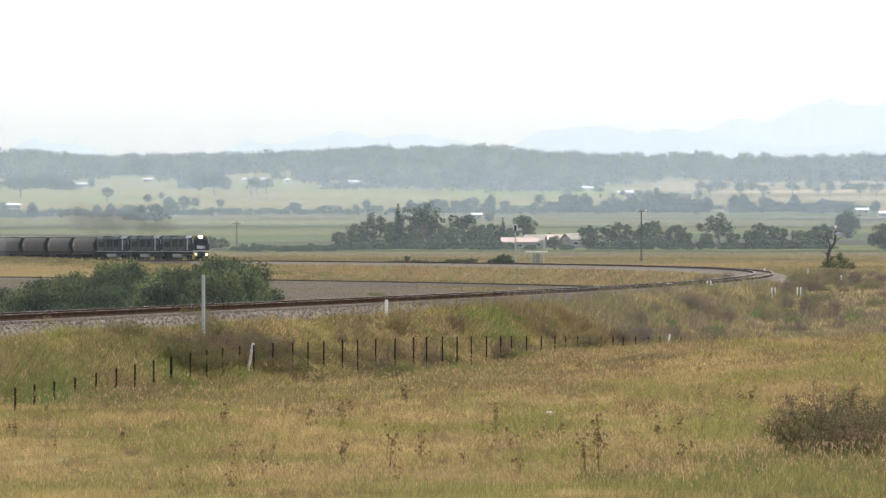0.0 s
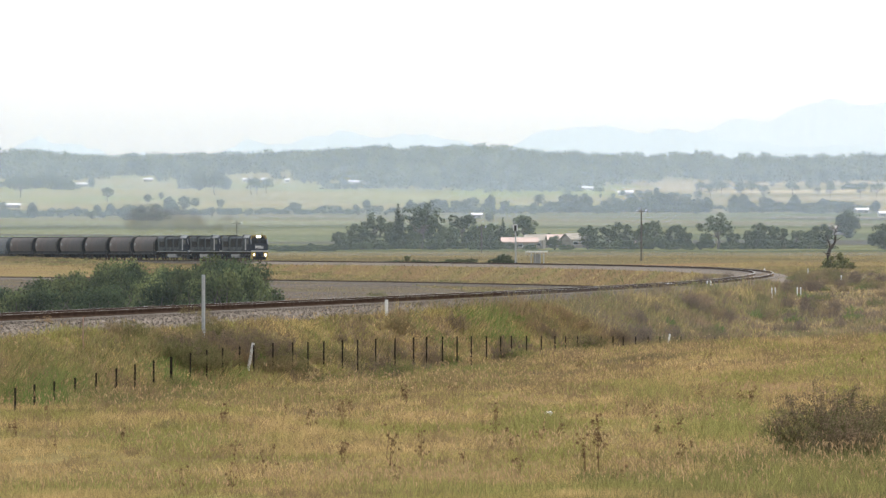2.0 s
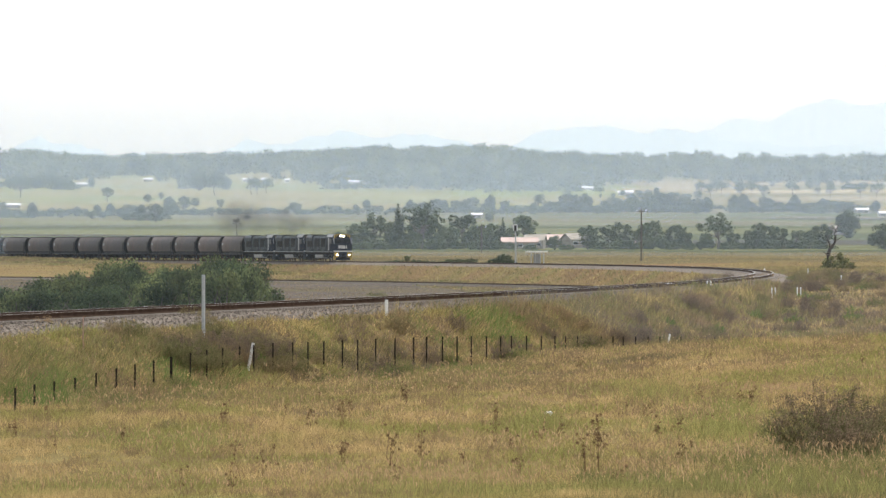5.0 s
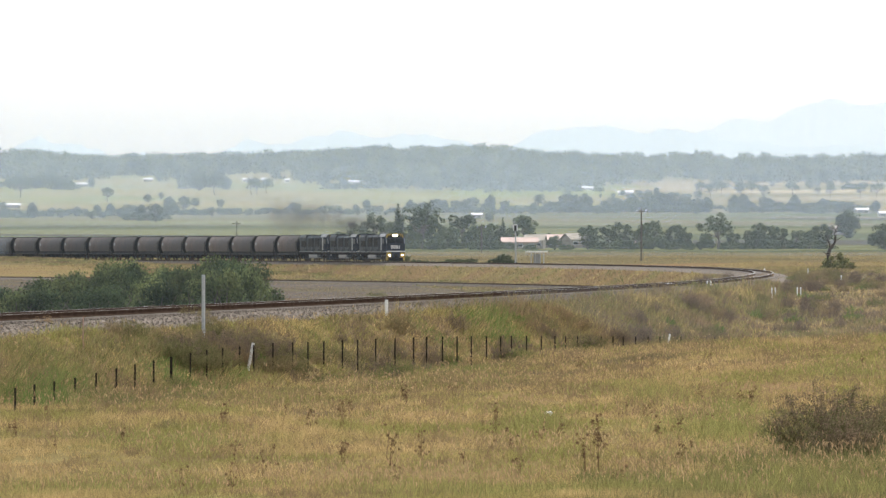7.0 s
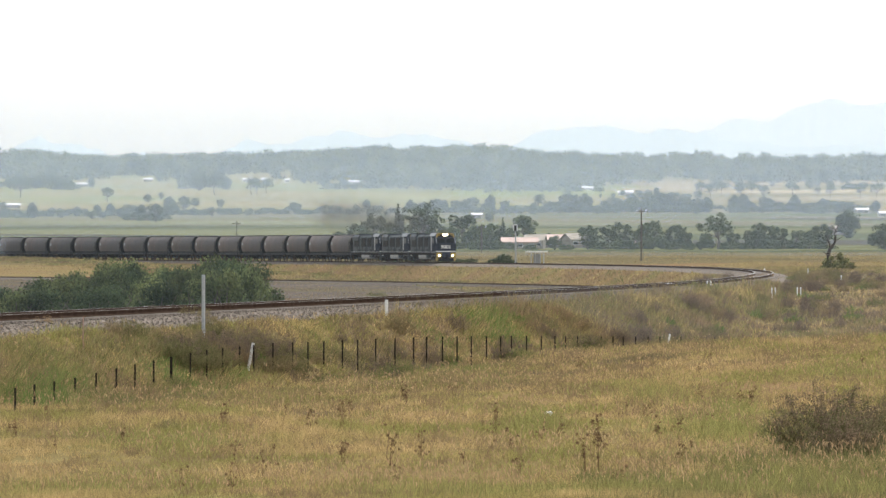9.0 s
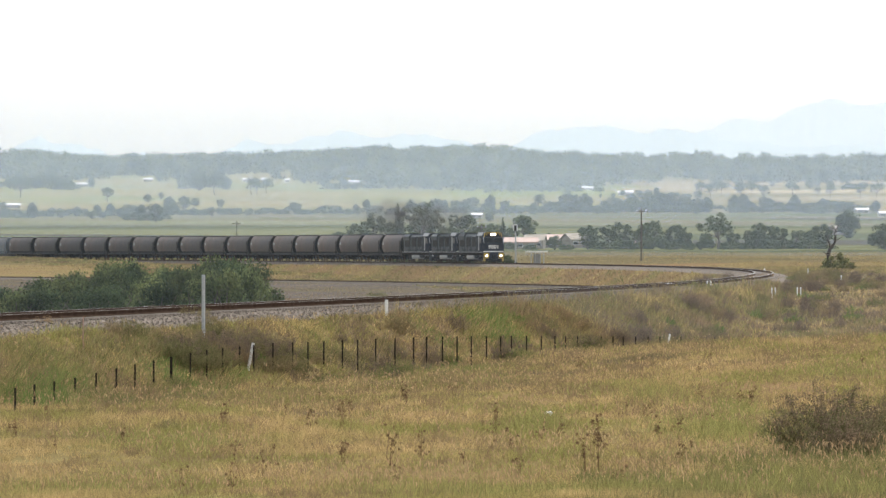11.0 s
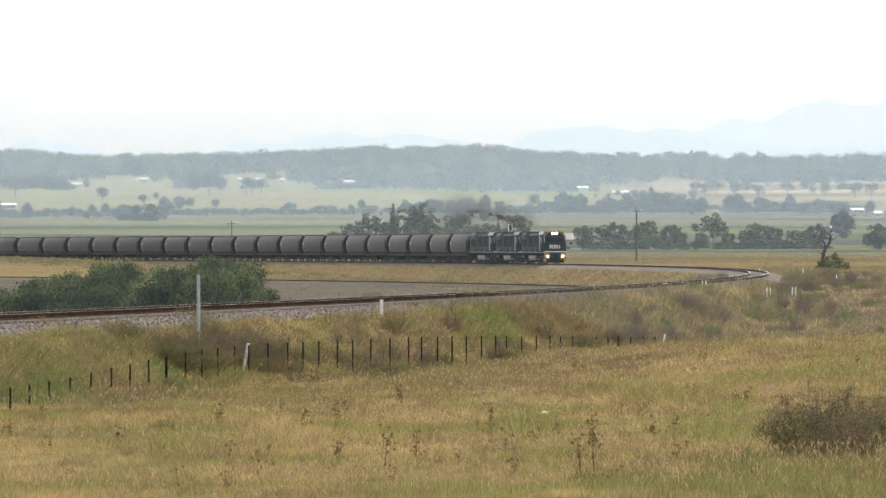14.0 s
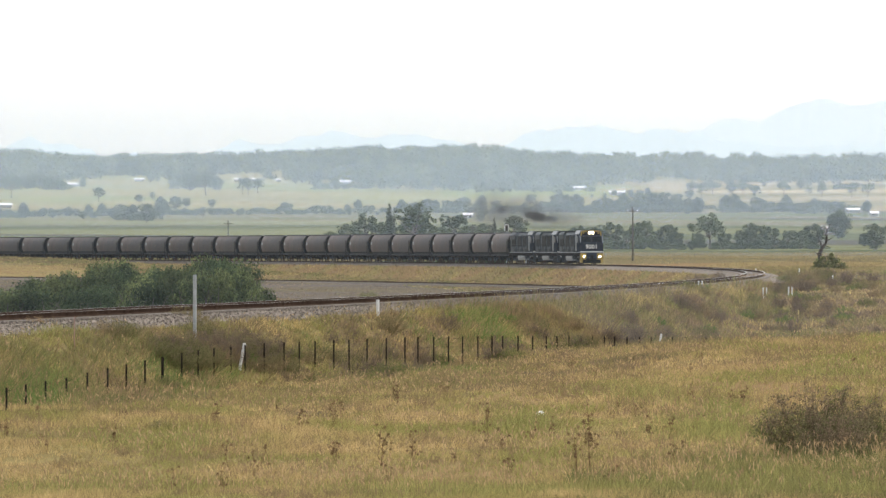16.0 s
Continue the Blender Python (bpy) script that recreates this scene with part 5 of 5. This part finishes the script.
def signal():
    ob = thing("railway_signal", "tall railway colour-light signal with white hood on grey mast", "signal")
    d = 1010
    p = bearing(11.13, d)
    g = height(p.x, p.y)
    top = EYE.z + (3.58) * d / 1000 - g
    part("mast", rod(bmesh.new(), (0, 0, -0.2), (0, 0, top), 0.09, n=10), GALV, ob)
    head = part("signal_head", box(bmesh.new(), -0.2, 0.2, -0.2, 0.1, top - 0.85, top + 0.05, 0.05), BLACK, ob)
    bm = bmesh.new()
    box(bm, -0.34, -0.21, -0.22, 0.05, top - 0.85, top + 0.06)
    box(bm, 0.21, 0.34, -0.22, 0.05, top - 0.85, top + 0.06)
    box(bm, -0.3, 0.3, -0.22, 0.05, top + 0.06, top + 0.22)
    part("hood", bm, WHITE, head, "white rim round the signal head")
    for k in range(2):
        part("lens", rod(bmesh.new(), (0, -0.2, top - 0.25 - 0.5 * k), (0, -0.26, top - 0.25 - 0.5 * k), 0.12, n=12), PANE, head)
    part("ladder", rod(bmesh.new(), (0.3, 0.2, 0), (0.12, 0.1, top - 1.2), 0.04, n=6), GALV, ob)
    ob.matrix_basis = Matrix.Translation((p.x, p.y, g))


signal()


def shelter():
    d = 930
    p = bearing(14.43, d)
    ob = thing("trackside_shelter", "small open shelter with flat pale roof by the line", "shelter")
    g = height(p.x, p.y)
    top = EYE.z + (-0.35) * d / 1000 - g
    part("roof", box(bmesh.new(), -1.6, 1.6, -1.0, 1.0, top - 0.2, top, 0.03), WHITE, ob)
    for x in (-0.8, -0.2, 0.5, 1.0):
        part("leg", box(bmesh.new(), x - 0.06, x + 0.06, -0.6, -0.48, -0.2, top - 0.16), GALV, ob)
    part("cabinet", box(bmesh.new(), -0.45, 0.45, -0.3, 0.4, -0.1, top - 0.4, 0.03), SILVER, ob)
    ob.matrix_basis = Matrix.Translation((p.x, p.y, g))


shelter()


def house(mil, d, w, deep, wall, ridge, wall_mat, roof_mat, label, spin=0.0, windows=3, long_roof=True):
    """A house with a pitched roof, overhanging eaves, windows and a door."""
    ob = thing("house", label, "house", "farm buildings of the valley")
    p = bearing(mil, d)
    part("wall", box(bmesh.new(), -w / 2, w / 2, -deep / 2, deep / 2, -1.5, wall), wall_mat, ob)
    bm = bmesh.new()
    prism(bm, [(-deep / 2 - 0.5, wall - 0.1), (0, ridge), (deep / 2 + 0.5, wall - 0.1), (deep / 2 + 0.5, wall + 0.05), (0, ridge + 0.18), (-deep / 2 - 0.5, wall + 0.05)], -w / 2 - 0.4, w / 2 + 0.4)
    part("roof", bm, roof_mat, ob)
    for x in (-w / 2 + 0.1, w / 2 - 0.1):
        bm = bmesh.new()
        prism(bm, [(-deep / 2, wall - 0.05), (0, ridge - 0.05), (deep / 2, wall - 0.05)], x - 0.08, x + 0.08)
        part("gable", bm, wall_mat, ob)
    for k in range(windows):
        x = -w / 2 + w * (k + 0.5) / windows
        win = part("window", box(bmesh.new(), x - 0.65, x + 0.65, -deep / 2 - 0.05, -deep / 2 + 0.05, min(0.9, wall * 0.35), wall * 0.75), WHITE, ob)
        part("pane", box(bmesh.new(), x - 0.55, x + 0.55, -deep / 2 - 0.07, -deep / 2 - 0.04, min(1.0, wall * 0.4), wall * 0.7), PANE, win)
    ob.matrix_basis = pose(p.x, p.y, height(p.x, p.y), 0, 0, spin)
    return ob


house(11.75, 1420, 7.4, 4.0, 1.6, 2.5, HOUSE, ROOF_RED, "long low cream farm building with faded red roof", 4, 3)
house(14.2, 1440, 4.0, 5.0, 1.8, 3.0, HOUSE, HOUSE, "cream farm building with pale roof among trees", -8, 2)
house(17.6, 1470, 5.0, 5.0, 1.6, 2.8, HOUSE, ROOF_RED, "low farmhouse wing with faded red roof", 6, 2)
house(20.2, 1460, 3.8, 6.0, 1.8, 3.1, HOUSE, HOUSE, "cream farmhouse with pale gable roof", 22, 2)
house(30.26, 1430, 2.6, 2.4, 1.3, 1.6, HOUSE, ROOF_RED, "small tan farm shed under trees", 0, 1)
house(60.70, 1700, 3.5, 4.0, 1.6, 2.2, HOUSE, HOUSE, "pale farm cottage beyond the dead tree", 10, 1)
# farm buildings over the valley: column and foot as seen, width
for col, foot, w in ((142, 331, 26), (262, 322, 16), (22, 369, 28), (572, 324, 18), (636, 326, 36), (682, 323, 30), (888, 334, 30), (928, 335, 12), (1107, 346, 26), (470, 322, 14), (508, 323, 7), (434, 322, 7), (1040, 337, 18),
                     (844, 387, 16), (1525, 378, 20), (1562, 384, 12), (254, 383, 14)):
    far = ground_at((col - 784) / 11.5, (441 - foot) / 11.5)
    house((col - 784) / 11.5, far, w * far / 11500, 5, 1.1, 1.7, HOUSE, ROOF, "distant farm building with bright iron roof", (col * 7) % 20 - 10, 2)


def road_patch():
    """A bare grey stretch of service road on the rise beyond the curve."""
    rows = []
    for mil in np.linspace(63.5, 78, 16):
        row = []
        for d in np.linspace(545, 660, 12):
            q = bearing(mil + (d - 600) * 0.012, d)
            row.append((q.x, q.y, height(q.x, q.y) + 0.05))
        rows.append(row)
    tagged(strip_mesh("service_road", rows, CONCRETE), "bare pale grey gravel service road", "road", kind="structure")


road_patch()


def pole(mil, d, top, label="weathered timber power pole with crossarm"):
    ob = thing("power_pole", label, "power pole", "power poles of the valley")
    p = bearing(mil, d)
    g = height(p.x, p.y)
    h = EYE.z + top * d / 1000 - g
    part("shaft", rod(bmesh.new(), (0, 0, -0.5), (0, 0, h), 0.16, 0.11, n=8), BARK, ob)
    part("crossarm", box(bmesh.new(), -1.1, 1.1, -0.06, 0.06, h - 0.75, h - 0.6), BARK, ob)
    for x in (-0.95, 0.0, 0.95):
        part("insulator", rod(bmesh.new(), (x, 0, h - 0.6), (x, 0, h - 0.4), 0.05, n=6), WHITE, ob)
    ob.matrix_basis = pose(p.x, p.y, g, 0, 0, 30)


pole(30.52, 1150, 6.37)
pole(-31.74, 1380, 4.37)
pole(5.91, 1300, 3.76)


def dock(seed, mil, d, tall):
    """A dried seeding dock weed: stems with dark knobbly heads."""
    rnd = np.random.RandomState(seed)
    tall *= 0.8
    ob = thing("dock_weed", "dried brown dock weed with dark seed heads", "weed", "dried weeds in the grass")
    bm = bmesh.new()
    heads = []
    for k in range(rnd.randint(1, 4)):
        a = rnd.uniform(0, 6.3)
        e = Vector((math.cos(a) * 0.22 * tall * rnd.uniform(0, 1), math.sin(a) * 0.2 * tall, tall * rnd.uniform(0.7, 1.0)))
        limb(bm, (0, 0, -0.05), e, 0.007, 0.004, rnd)
        for j in range(rnd.randint(3, 7)):
            heads.append(np.array(e) + rnd.normal(size=3) * np.array([0.06, 0.06, 0.09]) - np.array([0, 0, 0.12 * rnd.uniform(0, 1.5)]))
    tagged(part("stem", bm, WEED, ob), kind="stuff")
    p, f = leaves(rnd, np.array(heads), np.full(len(heads), 0.035), 10, 0.035)
    tagged(mesh_of("seed_head", p, f, WEED, ob), kind="stuff")
    q = bearing(mil, d)
    ob.matrix_basis = Matrix.Translation((q.x, q.y, height(q.x, q.y)))
    return ob


rnd_ = random.Random(6)
docks = [(428, 118, 1.0), (470, 120, 0.85), (505, 152, 0.75), (549, 150, 0.7), (603, 152, 0.85), (715, 170, 0.6), (690, 125, 0.8), (745, 126, 0.75), (865, 128, 0.8), (880, 148, 0.9), (905, 136, 0.6),
         (1050, 134, 1.1), (1035, 116, 1.0), (1060, 120, 1.2), (250, 172, 0.5), (320, 114, 0.6), (1255, 230, 0.4), (1310, 160, 0.6), (1330, 158, 0.7)]
for k in range(46):
    docks.append((rnd_.uniform(0, 1560), rnd_.uniform(112, 215), rnd_.uniform(0.3, 0.5)))
for k, (c, d, t) in enumerate(docks):
    dock(k, (c - 784) / 11.5, d, t)

def weed_bush(seed, tall, wide, stems, mat, label):
    """A loose bush of many thin stalks with small leaves and fluffy tips."""
    rnd = np.random.RandomState(seed)
    ob = thing("dry_bush", label, "bush", "dry bushes")
    bm = bmesh.new()
    centres, radii = [], []
    for k in range(stems):
        a, q = rnd.uniform(0, 6.3), math.sqrt(rnd.uniform(0, 1))
        foot = Vector((0.45 * q * wide / 2 * math.cos(a), 0.45 * q * wide / 2 * math.sin(a), -0.05))
        tip = Vector((q * wide / 2 * math.cos(a), q * wide / 2 * math.sin(a), tall * (1 - 0.5 * q * q) * rnd.uniform(0.35, 1.0)))
        rod(bm, foot, tip, 0.005, 0.003, n=4)
        for j in range(11):
            f = rnd.uniform(0.25, 1.0)
            centres.append(np.array(foot.lerp(tip, f)) + rnd.normal(size=3) * 0.05)
            radii.append(0.05 + 0.05 * f)
    tagged(part("stalk", bm, mat, ob), kind="stuff")
    p, f = leaves(rnd, np.array(centres), np.array(radii), 8, 0.034)
    tagged(mesh_of("foliage", p, f, mat, ob), kind="stuff")
    return ob


big = weed_bush(41, 1.5, 2.4, 150, DUSK, "large dry brown bush among the long grass")
stand(big, 58.35, 128, 1.12, 30, 0.05, first=True)
stand(big, 65.74, 130, 0.95, 120)
stand(big, 62.2, 126, 0.8, 210)
brown = weed_bush(42, 1.1, 2.3, 90, SCRUB, "loose dry brown weed bush in the grass")
olive = weed_bush(43, 0.9, 1.9, 80, OLIVE, "low olive green weed bush in the grass")
grey = weed_bush(44, 1.2, 1.7, 70, UMBER, "tall withered grey-brown weed bush on the bank")
lush = weed_bush(45, 0.7, 1.8, 70, LUSH, "low fresh green weed bush on the bank")
first_ones = {brown, olive, grey, lush}
KINDS = (brown, grey, grey, olive, brown, grey, olive, lush, grey)


def weed(src, mil, d, k, spin):
    stand(src, mil, d, k, spin, 0.05, first=src in first_ones)
    first_ones.discard(src)


for c, d, k in ((325, 186, 0.85), (352, 188, 0.8), (380, 190, 0.8), (405, 194, 0.65), (466, 196, 0.6), (488, 198, 0.65), (520, 200, 0.6), (560, 206, 0.55), (600, 210, 0.5), (640, 214, 0.5),
                (370, 197, 0.8), (300, 150, 0.3), (80, 184, 0.6), (110, 188, 0.5), (215, 186, 0.6), (240, 188, 0.5), (345, 206, 0.7), (310, 180, 0.45)):
    weed(brown, (c - 784) / 11.5, d + (9 if d < 300 and d > 160 else 0), k, c * 3.0)
weed(olive, -10.1, 560, 1.1, 40)
weed(grey, -10.6, 565, 0.8, 90)
rnd_ = random.Random(29)
for k in range(24):
    # the withered thicket behind the fence
    c = 294 + 9.0 * k
    weed(grey if k % 3 else brown, (c - 784) / 11.5, 192.5 + (c - 290) * 0.082 + rnd_.uniform(0, 4), rnd_.uniform(0.6, 0.95), k * 47.0)
rnd_ = random.Random(23)
for k in range(160):
    # along the bank, denser where the line swings away
    s = rnd_.uniform(40, 385)
    side = -rnd_.uniform(3.8, 9.5)
    q = on_line(s, side)
    if q.y < 202:
        continue
    if not open_to(np.array([q.x - 0.5, q.x, q.x + 0.5]), np.full(3, q.y)).all():
        continue
    weed(KINDS[k % 9], q.x / q.y * 1000, q.y, rnd_.uniform(0.35, 0.85), rnd_.uniform(0, 360))
for k in range(95):
    d = rnd_.uniform(285, 520)
    weed(KINDS[k % 9], rnd_.uniform(20, 72), d, rnd_.uniform(0.4, 0.95), rnd_.uniform(0, 360))


# ---- sleepers: the nearest as single pieces, the rest in one ----
def sleepers():
    bm = box(bmesh.new(), -0.13, 0.13, -1.25, 1.25, -0.33, -0.175, 0.02)
    me = bpy.data.meshes.new("sleeper")
    bm.to_mesh(me)
    bm.free()
    me.materials.append(CONCRETE)
    s = 384.0
    for k in range(300):
        a, b = on_line(s - 0.3), on_line(s + 0.3)
        ob = new("sleeper", me)
        ob.parent = track
        ob.matrix_basis = pose(*on_line(s), 0, 0, math.degrees(math.atan2(b.y - a.y, b.x - a.x)))
        s -= 0.6
    src = np.array([v.co for v in me.vertices])
    faces = [tuple(f.vertices) for f in me.polygons]
    pts, fs = [], []
    n = 0
    while s > -700:
        p = on_line(s)
        a = float(np.interp(s, line_s, turn))
        f = np.array([[-math.sin(a), -math.cos(a)], [math.cos(a), -math.sin(a)]])
        q = np.column_stack([src[:, :2] @ f + np.array([p.x, p.y]), src[:, 2] + p.z])
        pts.append(q)
        fs += [tuple(i + n for i in g) for g in faces]
        n += len(src)
        s -= 0.6
    ob = mesh_of("sleepers", np.concatenate(pts), fs, CONCRETE, track)
    tagged(ob, kind="stuff")


sleepers()


# ---- what moves ----
def motions():
    times = [float(t) for t in range(17)]
    for v, backward, base in train:
        walk(v, [(t, riding(nose_at(t) - backward, base)) for t in times])
    for k, (p, backward, up, side) in enumerate(plume):
        rows = []
        for t in times:
            q = on_line(nose_at(t) - backward - 3.0 * math.sin(t * 0.9 + k), -side, RAIL + up + 0.5 * math.sin(t * 0.7 + k * 2.1))
            rows.append((t, Matrix.Translation(q) @ pose(0, 0, 0, 0, 0, 8 * math.sin(t * 0.5 + k) + 20 * k)))
        walk(p, rows)


motions()
